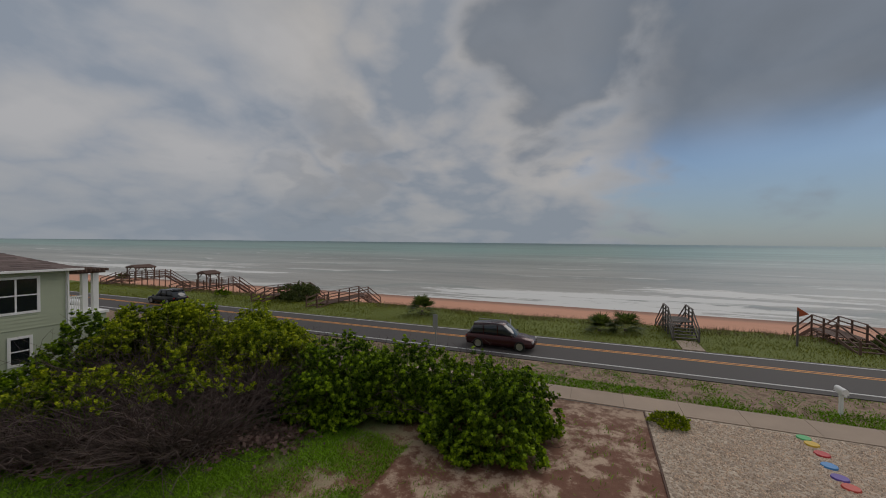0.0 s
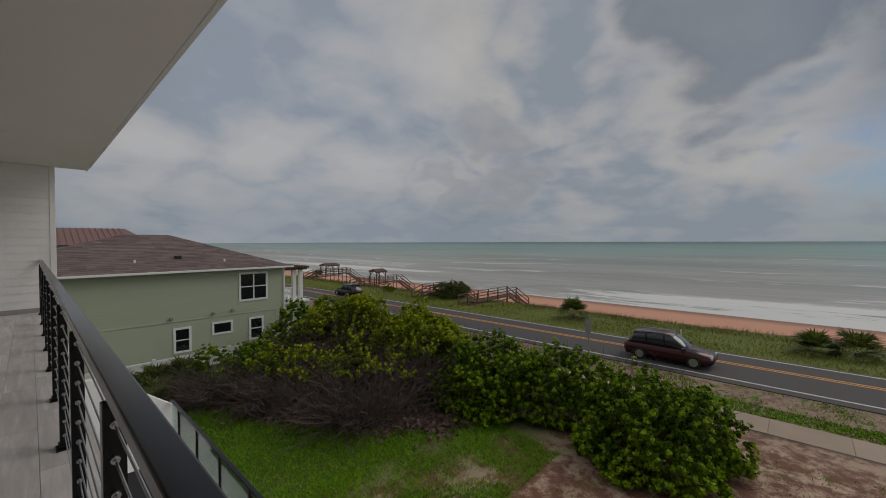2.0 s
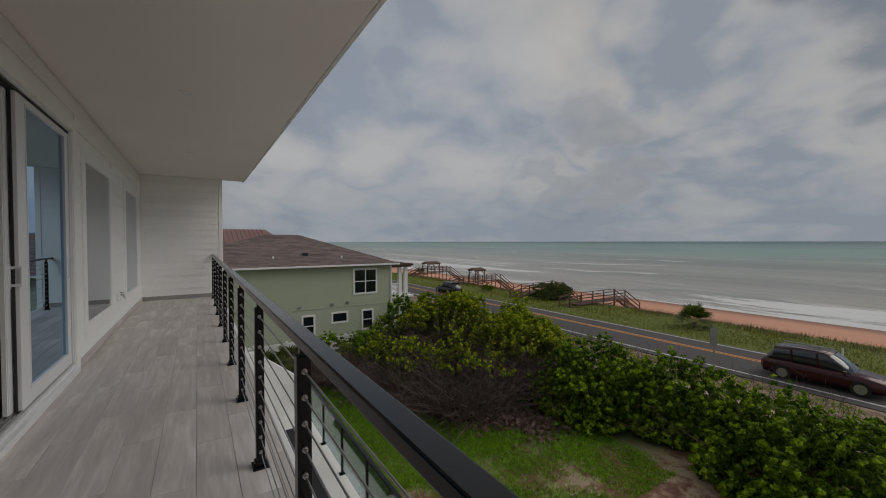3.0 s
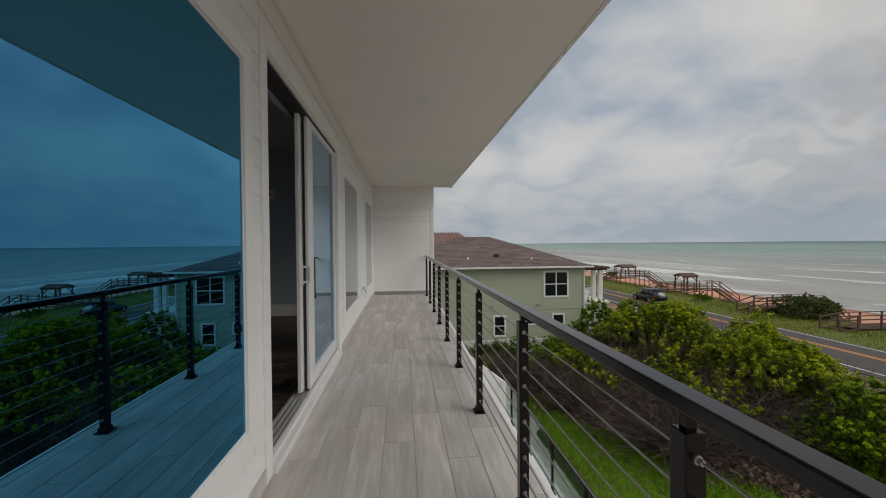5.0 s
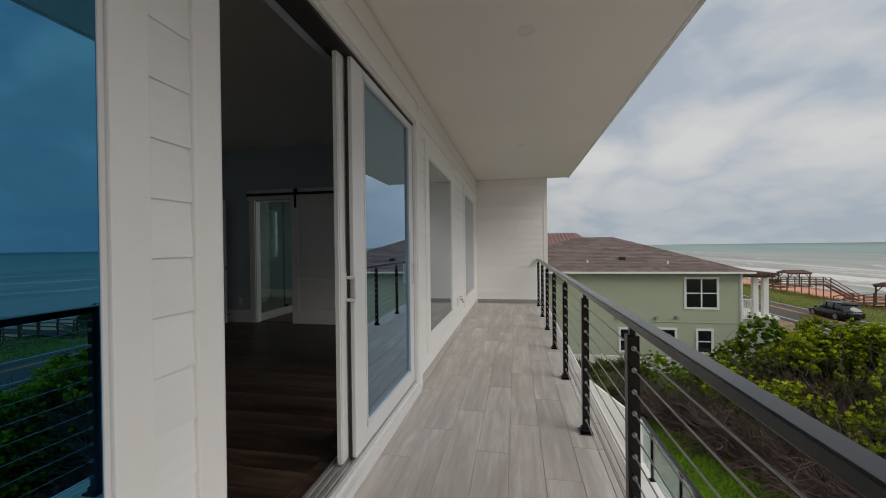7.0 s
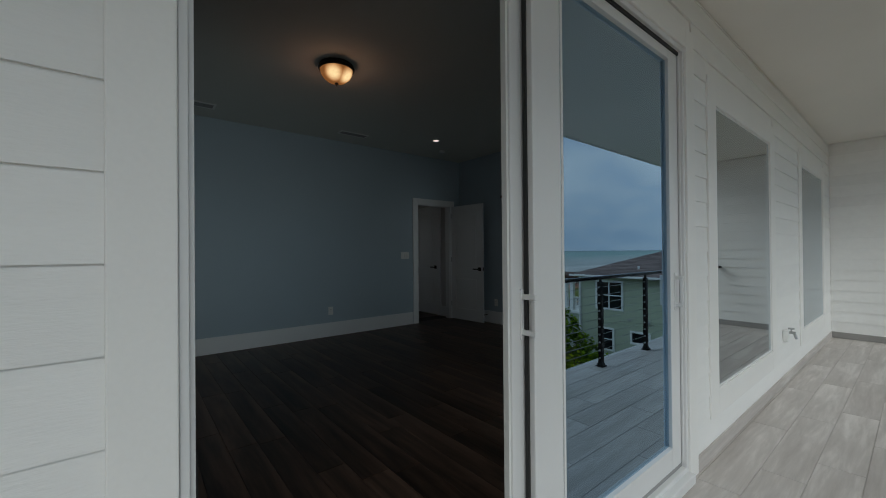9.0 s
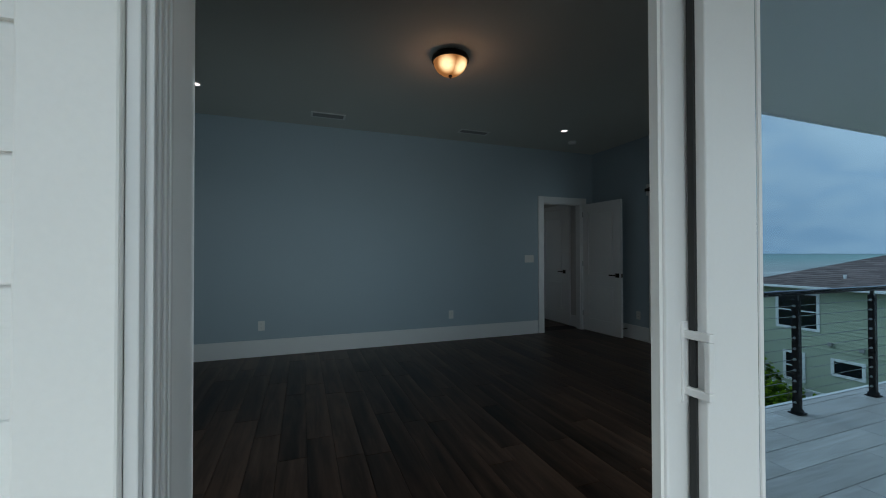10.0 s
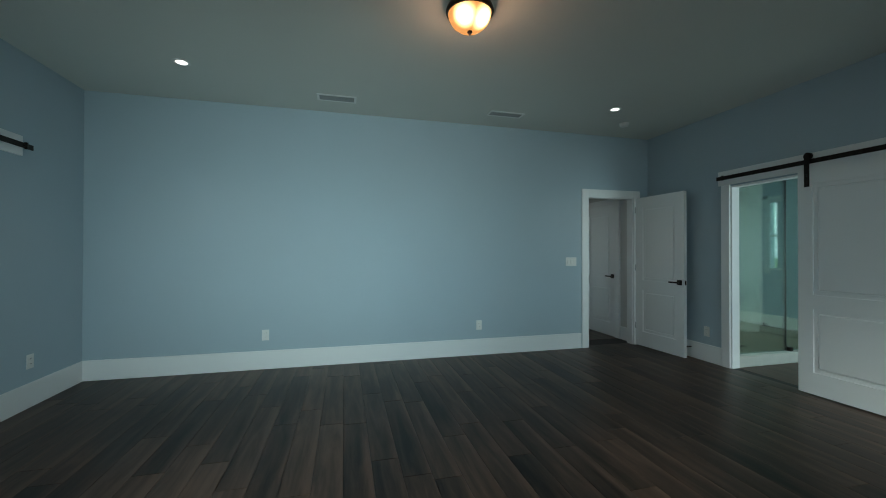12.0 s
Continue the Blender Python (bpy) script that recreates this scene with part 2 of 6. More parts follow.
def plank_material(name, dark, light, rough, grain, along, bright_streak, spec=0.4, edge=0.0):
    """Wood or wood-look planks, each of its own tone, grain running along one axis (0: x, 1: y)."""
    m, n, b, out = shell(name)
    co = n.add("ShaderNodeTexCoord").outputs["Object"]
    info = n.add("ShaderNodeObjectInfo").outputs["Random"]
    v = n.vec("ADD", co, n.vec("SCALE", (5.1, 9.7, 3.3), n.math("MULTIPLY", info, 30.0)))
    s = (0.9, 9.0, 9.0) if along == 0 else (9.0, 0.9, 9.0)
    v2 = n.vec("MULTIPLY", v, s)
    g1, g2, g3 = n.noise(v2, 1.3, 5, 0.6, 0.6), n.noise(v2, grain, 4, 0.6, 0.2), n.noise(v, 1.2, 2)
    f = n.math("ADD", n.math("MULTIPLY", g1, 0.55), n.math("MULTIPLY", g2, 0.25))
    f = n.math("ADD", f, n.math("MULTIPLY", g3, 0.2))
    f = n.math("ADD", f, n.math("MULTIPLY", n.math("SUBTRACT", info, 0.5), bright_streak))
    if edge:
        sep = n.add("ShaderNodeSeparateXYZ")
        n.link(co, sep.inputs[0])
        f = n.math("ADD", f, n.math("MULTIPLY", n.step(sep.outputs[1], 0.01, 0.09), edge))
    col = n.ramp(f, [(0.34, dark), (0.5, tuple(0.62 * a + 0.38 * c for a, c in zip(dark, light))), (0.66, light)])
    n.link(col, b.inputs["Base Color"])
    n.put(b.inputs["Roughness"], n.math("ADD", rough, n.math("MULTIPLY", g2, 0.12)))
    b.inputs["Specular IOR Level"].default_value = spec
    bump(n, b, g2, 0.12, 0.003)
    return m


TILE = plank_material("wood_look_porcelain", (0.40, 0.365, 0.34), (0.69, 0.65, 0.62), 0.42, 4.0, 1, 0.08)
FLOORBOARD = plank_material("dark_stained_vinyl_plank", (0.004, 0.003, 0.0022), (0.10, 0.063, 0.045), 0.33, 3.0, 0, 0.15, 0.22, 0.10)


def glass_material(name, tint, through_tint, base_share):
    """Coated window glass: mirrors the outside and lets some light through."""
    m = bpy.data.materials.new(name)
    m.use_nodes = True
    n = Nodes(m.node_tree)
    out = n.add("ShaderNodeOutputMaterial")
    g = n.add("ShaderNodeBsdfGlossy")
    g.inputs["Roughness"].default_value = 0.0
    g.inputs["Color"].default_value = rgb(*tint)
    t = n.add("ShaderNodeBsdfTransparent")
    t.inputs[0].default_value = rgb(*through_tint)
    fr = n.add("ShaderNodeFresnel")
    fr.inputs[0].default_value = 1.5
    k = n.add("ShaderNodeMixShader")
    n.put(k.inputs[0], n.math("ADD", base_share, n.math("MULTIPLY", fr.outputs[0], 0.75)))
    n.link(t.outputs[0], k.inputs[1])
    n.link(g.outputs[0], k.inputs[2])
    n.link(k.outputs[0], out.inputs[0])
    return m


WINDOW_GLASS = glass_material("coated_window_glass", (0.80, 0.86, 0.90), (0.38, 0.42, 0.43), 0.46)
DOOR_GLASS = glass_material("blue_coated_door_glass", (0.58, 0.79, 1.0), (0.34, 0.42, 0.44), 0.46)
TEAL_GLASS = glass_material("teal_coated_glass", (0.15, 0.60, 1.0), (0.05, 0.06, 0.06), 0.35)
SHOWER_GLASS = glass_material("clear_green_shower_glass", (0.85, 0.95, 0.9), (0.96, 0.985, 0.97), 0.03)
RAIL_GLASS = glass_material("clear_rail_glass", (0.9, 0.95, 0.95), (0.82, 0.88, 0.87), 0.03)
HOUSE_GLASS = coat("dark_house_glass", (0.012, 0.015, 0.018), 0.08, 0.1, 0.5, 10, 0.0, spec=0.6)


def marble_material():
    m, n, b, out = shell("veined_marble_tile")
    co = n.add("ShaderNodeTexCoord").outputs["Object"]
    v = n.noise(co, 1.1, 6, 0.6, 1.2)
    vein = n.math("ABSOLUTE", n.math("SUBTRACT", v, 0.5))
    n.link(n.ramp(vein, [(0.0, (0.55, 0.56, 0.50)), (0.05, (0.76, 0.78, 0.72)), (0.2, (0.84, 0.86, 0.80))]), b.inputs["Base Color"])
    b.inputs["Roughness"].default_value = 0.15
    return m


def pebble_floor_material():
    m, n, b, out = shell("tan_mosaic_tile")
    co = n.add("ShaderNodeTexCoord").outputs["Object"]
    v = n.add("ShaderNodeTexVoronoi")
    n.link(co, v.inputs["Vector"])
    v.inputs["Scale"].default_value = 22
    n.link(n.mix(n.step(v.outputs["Distance"], 0.4, 0.6), rgb(0.66, 0.59, 0.45), rgb(0.48, 0.43, 0.34)), b.inputs["Base Color"])
    b.inputs["Roughness"].default_value = 0.35
    return m


MARBLE, MOSAIC = marble_material(), pebble_floor_material()


def glow_material(name, colour, strength):
    m = bpy.data.materials.new(name)
    m.use_nodes = True
    n = Nodes(m.node_tree)
    out = n.add("ShaderNodeOutputMaterial")
    e = n.add("ShaderNodeEmission")
    co = n.add("ShaderNodeTexCoord").outputs["Object"]
    f = n.noise(co, 9.0, 3)
    n.link(n.vec("SCALE", colour, n.math("ADD", 0.75, n.math("MULTIPLY", f, 0.5))), e.inputs[0])
    e.inputs[1].default_value = strength
    n.link(e.outputs[0], out.inputs[0])
    return m


def lamp_bowl_material():
    """Alabaster glass with two bulbs shining through it."""
    m = bpy.data.materials.new("lit_alabaster_glass")
    m.use_nodes = True
    n = Nodes(m.node_tree)
    out = n.add("ShaderNodeOutputMaterial")
    e = n.add("ShaderNodeEmission")
    at = n.add("ShaderNodeNewGeometry").outputs["Position"]
    glow = None
    for dy in (-0.06, 0.06):
        d = n.add("ShaderNodeVectorMath", op="DISTANCE")
        n.link(at, d.inputs[0])
        d.inputs[1].default_value = (-2.455, 3.24 + dy, CEIL - 0.115)
        k = n.step(d.outputs["Value"], 0.10, 0.03)
        glow = k if glow is None else n.math("MAXIMUM", glow, k)
    cloud = n.noise(at, 22.0, 3)
    n.link(n.mix(glow, rgb(1.0, 0.36, 0.10), rgb(1.0, 0.66, 0.32)), e.inputs[0])
    n.link(n.math("MULTIPLY", n.math("ADD", 0.17, n.math("MULTIPLY", glow, 0.75)), n.math("ADD", 0.7, n.math("MULTIPLY", cloud, 0.6))), e.inputs[1])
    n.link(e.outputs[0], out.inputs[0])
    return m


LAMP_GLOW = lamp_bowl_material()
CAN_GLOW = glow_material("lit_downlight", (1.0, 0.75, 0.7), 0.9)


def ground_material():
    """Sandy lot: brown dirt, bare pale sand, green creeping cover, dune sand by the sea."""
    m, n, b, out = shell("sandy_ground")
    geo = n.add("ShaderNodeNewGeometry").outputs["Position"]
    sep = n.add("ShaderNodeSeparateXYZ")
    n.link(geo, sep.inputs[0])
    x, y = sep.outputs[0], sep.outputs[1]
    a, c, d = n.noise(geo, 0.55, 5, 0.6, 0.4), n.noise(geo, 2.6, 4, 0.6), n.noise(geo, 25, 3)
    dirt = n.mix(c, rgb(0.13, 0.052, 0.032), rgb(0.25, 0.125, 0.08))
    sand = n.mix(d, rgb(0.44, 0.31, 0.22), rgb(0.58, 0.43, 0.32))
    col = n.mix(n.step(n.math("ADD", n.math("MULTIPLY", a, 0.45), n.math("ADD", n.math("MULTIPLY", c, 0.4), n.math("MULTIPLY", d, 0.15))), 0.47, 0.58), dirt, sand)
    green = n.mix(c, rgb(0.035, 0.075, 0.006), rgb(0.11, 0.19, 0.016))
    lawn = n.step(n.math("ADD", n.math("MULTIPLY", n.math("ADD", n.math("ADD", y, -11.0), n.math("MULTIPLY", x, 0.35)), 0.3), n.math("MULTIPLY", n.math("SUBTRACT", n.math("ADD", n.math("MULTIPLY", a, 0.6), n.math("MULTIPLY", c, 0.4)), 0.5), 3.2)), -0.8, 0.8)
    green = n.mix(n.step(d, 0.42, 0.6), n.vec("SCALE", green, 0.55), green)
    col = n.mix(lawn, col, green)
    verge = n.math("MULTIPLY", n.step(x, 20.8, 21.2), n.step(n.math("ADD", c, n.math("MULTIPLY", a, 0.4)), 0.74, 0.9))
    col = n.mix(n.step(x, 17.0, 21.0), col, n.mix(n.step(c, 0.35, 0.6), rgb(0.16, 0.10, 0.065), rgb(0.34, 0.235, 0.165)))
    col = n.mix(verge, col, green)
    dune = n.step(x, 30.6, 31.2)
    col = n.mix(dune, col, n.mix(c, rgb(0.085, 0.125, 0.015), rgb(0.19, 0.21, 0.04)))
    beach = n.mix(a, rgb(0.56, 0.27, 0.17), rgb(0.66, 0.34, 0.22))
    edge = n.math("ADD", x, n.math("MULTIPLY", n.math("SUBTRACT", a, 0.5), 3.0))
    col = n.mix(n.step(edge, 39.6, 40.8), col, beach)
    col = n.mix(n.step(edge, 55.5, 60.0), col, rgb(0.30, 0.155, 0.105))
    n.link(col, b.inputs["Base Color"])
    b.inputs["Roughness"].default_value = 0.92
    bump(n, b, n.math("ADD", c, n.math("MULTIPLY", d, 0.4)), 0.5, 0.05)
    return m


def sea_material():
    m, n, b, out = shell("sea_water")
    geo = n.add("ShaderNodeNewGeometry").outputs["Position"]
    sep = n.add("ShaderNodeSeparateXYZ")
    n.link(geo, sep.inputs[0])
    x = sep.outputs[0]
    long = n.vec("MULTIPLY", geo, (0.14, 0.022, 1))
    ripple = n.noise(long, 1.0, 6, 0.62, 0.4)
    far = n.step(x, 60, 420)
    col = n.mix(far, rgb(0.37, 0.355, 0.315), rgb(0.19, 0.33, 0.28))
    col = n.mix(n.step(x, 400, 1800), col, rgb(0.035, 0.13, 0.13))
    col = n.mix(n.step(n.noise(n.vec("MULTIPLY", geo, (0.02, 0.004, 1)), 1.0, 4), 0.4, 0.65), col, n.vec("SCALE", col, 0.72))
    chop = n.noise(n.vec("MULTIPLY", geo, (0.30, 0.045, 1)), 1.0, 5, 0.65, 0.3)
    col = n.vec("SCALE", col, n.math("ADD", 0.62, n.math("MULTIPLY", chop, 0.76)))
    # lines of breakers run along the shore
    w = n.vec("MULTIPLY", geo, (0.075, 0.0075, 1))
    crest = n.noise(w, 1.0, 5, 0.6, 0.9)
    sets = n.step(n.noise(n.vec("MULTIPLY", geo, (0.018, 0.011, 1)), 1.0, 3), 0.36, 0.62)
    crest = n.math("SUBTRACT", crest, n.math("MULTIPLY", n.math("SUBTRACT", 1.0, sets), 0.1))
    lace = n.noise(n.vec("MULTIPLY", geo, (0.9, 0.22, 1)), 1.0, 5, 0.65)
    inner = n.step(x, 130, 62)
    foam = n.step(n.math("ADD", n.math("ADD", crest, n.math("MULTIPLY", inner, 0.13)), n.math("MULTIPLY", n.math("SUBTRACT", lace, 0.5), 0.30)), 0.55, 0.60)
    foam = n.math("MULTIPLY", foam, n.step(x, 150, 95))
    # single breakers farther out: thin broken fronts with a dark face before them
    wob = n.math("ADD", n.math("MULTIPLY", n.noise(n.vec("MULTIPLY", geo, (0.006, 0.009, 1)), 1.0, 3), 90.0), n.math("MULTIPLY", n.noise(n.vec("MULTIPLY", geo, (0.05, 0.04, 1)), 1.0, 3), 9.0))
    beat = n.math("FRACT", n.math("DIVIDE", n.math("ADD", x, wob), 38.0))
    broken = n.step(n.noise(n.vec("MULTIPLY", geo, (0.014, 0.016, 1)), 1.0, 4, 0.6), 0.47, 0.55)
    front = n.math("MULTIPLY", n.math("MULTIPLY", n.step(beat, 0.16, 0.02), broken), n.step(x, 330, 230))
    face = n.math("MULTIPLY", n.step(beat, 0.72, 0.98), n.step(x, 420, 260))
    col = n.mix(n.math("MULTIPLY", face, 0.55), col, n.vec("MULTIPLY", col, (0.62, 0.74, 0.74)))
    foam = n.math("MAXIMUM", foam, n.math("MULTIPLY", front, n.math("ADD", 0.55, n.math("MULTIPLY", lace, 0.6))))
    wash = n.math("MULTIPLY", n.step(x, 72, 61), n.step(lace, 0.35, 0.6))
    foam = n.math("MAXIMUM", n.math("MULTIPLY", foam, 0.85), n.math("MULTIPLY", wash, 0.6))
    n.link(n.mix(foam, col, rgb(0.78, 0.78, 0.76)), b.inputs["Base Color"])
    n.put(b.inputs["Roughness"], n.math("ADD", 0.32, n.math("MULTIPLY", foam, 0.5)))
    b.inputs["Specular IOR Level"].default_value = 0.12
    bump(n, b, ripple, 0.6, 0.6)
    return m


def gravel_material():
    m, n, b, out = shell("pale_shell_gravel")
    geo = n.add("ShaderNodeNewGeometry").outputs["Position"]
    v = n.add("ShaderNodeTexVoronoi")
    n.link(geo, v.inputs["Vector"])
    v.inputs["Scale"].default_value = 10
    big = n.noise(geo, 0.5, 4)
    g = n.add("ShaderNodeRGBToBW")
    n.link(v.outputs["Color"], g.inputs[0])
    col = n.mix(g.outputs[0], rgb(0.15, 0.10, 0.07), rgb(0.68, 0.56, 0.44))
    col = n.mix(n.math("MULTIPLY", n.step(big, 0.35, 0.7), 0.5), col, rgb(0.50, 0.40, 0.31))
    n.link(col, b.inputs["Base Color"])
    b.inputs["Roughness"].default_value = 0.9
    bump(n, b, n.math("SUBTRACT", 1.0, v.outputs["Distance"]), 0.7, 0.05)
    return m


SAND_GROUND, SEA_WATER, GRAVEL = ground_material(), sea_material(), gravel_material()
DOT_COLOURS = [("green", (0.06, 0.42, 0.14)), ("yellow", (0.62, 0.40, 0.03)), ("red", (0.50, 0.03, 0.035)), ("blue", (0.06, 0.25, 0.55)), ("purple", (0.12, 0.07, 0.34)), ("orange_red", (0.55, 0.07, 0.045))]
DOT_MATS = [coat(c + "_painted_stone", v, 0.6, 0.15, 4, 60, 0.1) for c, v in DOT_COLOURS]


# ---------------------------------------------------------------- mesh helpers
def box(bm, x0, y0, z0, x1, y1, z1, bevel=0.0, seg=2):
    m = Matrix.Translation(((x0 + x1) / 2, (y0 + y1) / 2, (z0 + z1) / 2)) @ Matrix.Diagonal((abs(x1 - x0), abs(y1 - y0), abs(z1 - z0), 1))
    vs = bmesh.ops.create_cube(bm, size=1, matrix=m)["verts"]
    if bevel:
        es = list({e for v in vs for e in v.link_edges})
        bmesh.ops.bevel(bm, geom=es, offset=bevel, segments=seg, affect="EDGES", profile=0.5)
    return bm


def one_box(*a, **k):
    return box(bmesh.new(), *a, **k)


def rod(bm, a, b, r0, r1=None, seg=8):
    """A tapered rod from a to b."""
    a, b = Vector(a), Vector(b)
    d = b - a
    m = Matrix.Translation((a + b) / 2) @ d.to_track_quat("Z", "Y").to_matrix().to_4x4()
    bmesh.ops.create_cone(bm, cap_ends=True, segments=seg, radius1=r0, radius2=r0 if r1 is None else r1, depth=d.length, matrix=m)
    return bm


def beam(bm, a, b, w, h):
    """A squared timber from a to b, w wide and h high."""
    a, b = Vector(a), Vector(b)
    d = b - a
    m = Matrix.Translation((a + b) / 2) @ d.to_track_quat("Y", "Z").to_matrix().to_4x4() @ Matrix.Diagonal((w, d.length, h, 1))
    bmesh.ops.create_cube(bm, size=1, matrix=m)
    return bm


def lathe(bm, profile, centre, seg=32):
    """Turn a profile of (radius, z) round the upright through centre."""
    rings = []
    for r, z in profile:
        rings.append([bm.verts.new((centre[0] + r * math.cos(2 * math.pi * i / seg), centre[1] + r * math.sin(2 * math.pi * i / seg), centre[2] + z)) for i in range(seg)])
    for p, q in zip(rings, rings[1:]):
        for i in range(seg):
            bm.faces.new((p[i], p[(i + 1) % seg], q[(i + 1) % seg], q[i]))
    return bm


def to_mesh(name, bm, mat, smooth=False):
    me = bpy.data.meshes.new(name)
    bmesh.ops.recalc_face_normals(bm, faces=bm.faces[:])
    bm.to_mesh(me)
    bm.free()
    me.materials.append(mat)
    if smooth:
        me.polygons.foreach_set("use_smooth", [True] * len(me.polygons))
    return me


def structure(name, bm, mat, label, category):
    return tagged(new(name, to_mesh(name, bm, mat)), label, category, kind="structure")


def thing(name, at, label, category, group="", kind=""):
    """An Empty at the base of a thing that has parts; the parts are modelled in world metres."""
    ob = new(name)
    ob.empty_display_size = 0.1
    ob.matrix_basis = Matrix.Translation(at)
    return tagged(ob, label, category, group, kind)


def hang(ob, parent):
    ob.parent = parent
    if parent.data is None:
        ob.matrix_parent_inverse = parent.matrix_basis.inverted()
    return ob


def part(name, bm, mat, parent, label="", smooth=False):
    return tagged(hang(new(name, to_mesh(name, bm, mat, smooth)), parent), label)


def shared(name, me, parent, at):
    """A piece that shares its mesh with alike pieces; the parent's parts are in world metres."""
    ob = new(name, me)
    hang(ob, parent)
    ob.matrix_basis = at if isinstance(at, Matrix) else Matrix.Translation(at)
    return ob


def raw(name, verts, faces, mat, smooth=False):
    me = bpy.data.meshes.new(name)
    me.from_pydata(verts, [], faces)
    me.materials.append(mat)
    if smooth:
        me.polygons.foreach_set("use_smooth", [True] * len(me.polygons))
    return me


def fast_mesh(name, verts, k, mat):
    """A mesh of loose faces of k corners each, from an array of corners."""
    nf = len(verts) // k
    me = bpy.data.meshes.new(name)
    me.vertices.add(len(verts))
    me.vertices.foreach_set("co", np.asarray(verts, dtype=np.float32).ravel())
    me.loops.add(nf * k)
    me.loops.foreach_set("vertex_index", np.arange(nf * k, dtype=np.int32))
    me.polygons.add(nf)
    me.polygons.foreach_set("loop_start", np.arange(0, nf * k, k, dtype=np.int32))
    me.update()
    me.validate()
    me.materials.append(mat)
    return me


def tubes(name, lines, mat, sides=4):
    """Tapered tubes along polylines; lines: (points, radius at the start, radius at the end)."""
    vs, fs = [], []
    for pts, r0, r1 in lines:
        base, n = len(vs), len(pts)
        for i, p in enumerate(pts):
            p = Vector(p)
            d = (Vector(pts[min(i + 1, n - 1)]) - Vector(pts[max(i - 1, 0)])).normalized()
            u = d.orthogonal().normalized()
            w = d.cross(u)
            r = r0 + (r1 - r0) * i / max(n - 1, 1)
            for s in range(sides):
                a = 2 * math.pi * s / sides
                vs.append(p + (u * math.cos(a) + w * math.sin(a)) * r)
        for i in range(n - 1):
            for s in range(sides):
                t = (s + 1) % sides
                fs.append((base + i * sides + s, base + i * sides + t, base + (i + 1) * sides + t, base + (i + 1) * sides + s))
        fs.append(tuple(base + s for s in range(sides)))
        fs.append(tuple(base + (n - 1) * sides + s for s in range(sides)))
    return raw(name, [tuple(v) for v in vs], fs, mat)


# ================================================================ ground, road, sea
def make_ground():
    xs = [-400, -60, -10, 0, 6, 12, 18, 22, 24.4, 31, 33, 36, 39, 41, 43, 45, 48, 52, 56, 60, 70, 120, 4500]
    zs = [GROUND] * 9 + [GROUND - 0.02, GROUND + 0.02, GROUND + 0.05, GROUND - 0.05, -6.2, -6.7, -6.95, -7.2, -7.45, -7.7, -7.93, -8.6, -11, -12]
    ys = [-4500, -300, -120] + [-60 + 6 * i for i in range(26)] + [140, 300, 4500]
    vs, fs = [], []
    for x, z in zip(xs, zs):
        for y in ys:
            bumpy = 0.12 * noise.noise((x * 0.3, y * 0.12, 1)) if 32 < x < 40 and abs(y) < 200 else 0
            vs.append((x, y, z + bumpy))
    w = len(ys)
    for i in range(len(xs) - 1):
        for j in range(w - 1):
            fs.append((i * w + j, (i + 1) * w + j, (i + 1) * w + j + 1, i * w + j + 1))
    tagged(new("ground", raw("ground", vs, fs, SAND_GROUND, True)), "sandy lot, grassy dune and orange beach sand", "ground", kind="structure")
    bm = bmesh.new()
    bmesh.ops.create_grid(bm, x_segments=60, y_segments=60, size=0.5, matrix=Matrix.Translation((2280, 0, SEA)) @ Matrix.Diagonal((4448, 9000, 1, 1)))
    structure("water", bm, SEA_WATER, "grey-green sea with lines of white surf", "sea")


def make_road():
    structure("road", one_box(24.6, -400, GROUND - 0.2, 30.75, 500, GROUND + 0.04), ASPHALT, "two-lane grey asphalt coast road", "road")
    for nm, x, w, mt, lab in (("trim", 25.3, 0.14, WHITE_LINE, "white edge line painted on the road"), ("trim", 30.45, 0.14, WHITE_LINE, "white edge line painted on the road"),
                              ("trim", 28.28, 0.12, YELLOW_LINE, "orange-yellow centre line painted on the road"), ("trim", 28.56, 0.12, YELLOW_LINE, "orange-yellow centre line painted on the road")):
        structure("road_line", one_box(x - w / 2, -400, GROUND + 0.041, x + w / 2, 500, GROUND + 0.046), mt, lab, "road marking")


make_ground()
make_road()
structure("driveway", one_box(3.0, -24, GROUND - 0.1, 19.35, -3.27, GROUND + 0.03), GRAVEL, "pale shell gravel driveway", "driveway")
# added strip that stands for the thin dark crack beside the gravel
structure("driveway_edge", one_box(3.0, -3.25, GROUND - 0.1, 19.3, -3.205, GROUND + 0.04, bevel=0.006), OLD_WOOD, "thin dark strip along the edge of the gravel", "edging")

# ================================================================ our house: shell
OPEN = [(-0.015, 1.452, 0.425, 2.375), (1.80, 4.33, 0.0, 2.60), (4.875, 6.395, 0.425, 2.375), (7.915, 9.445, 0.425, 2.375)]
Y0, Y1 = -4.6, 10.2


def holed(x0, x1, y0, y1, z0, z1, openings):
    """A wall that runs along y, with openings (y0, y1, z0, z1) through it."""
    bm, y = bmesh.new(), y0
    for a, b, lo, hi in openings:
        box(bm, x0, y, z0, x1, a, z1)
        if lo > z0:
            box(bm, x0, a, z0, x1, b, lo)
        box(bm, x0, a, hi, x1, b, z1)
        y = b
    box(bm, x0, y, z0, x1, y1, z1)
    return bm


def holed_x(y0, y1, x0, x1, z0, z1, openings):
    """The same for a wall that runs along x."""
    bm, x = bmesh.new(), x0
    for a, b, lo, hi in openings:
        box(bm, x, y0, z0, a, y1, z1)
        if lo > z0:
            box(bm, a, y0, z0, b, y1, lo)
        box(bm, a, y0, hi, b, y1, z1)
        x = b
    box(bm, x, y0, z0, x1, y1, z1)
    return bm


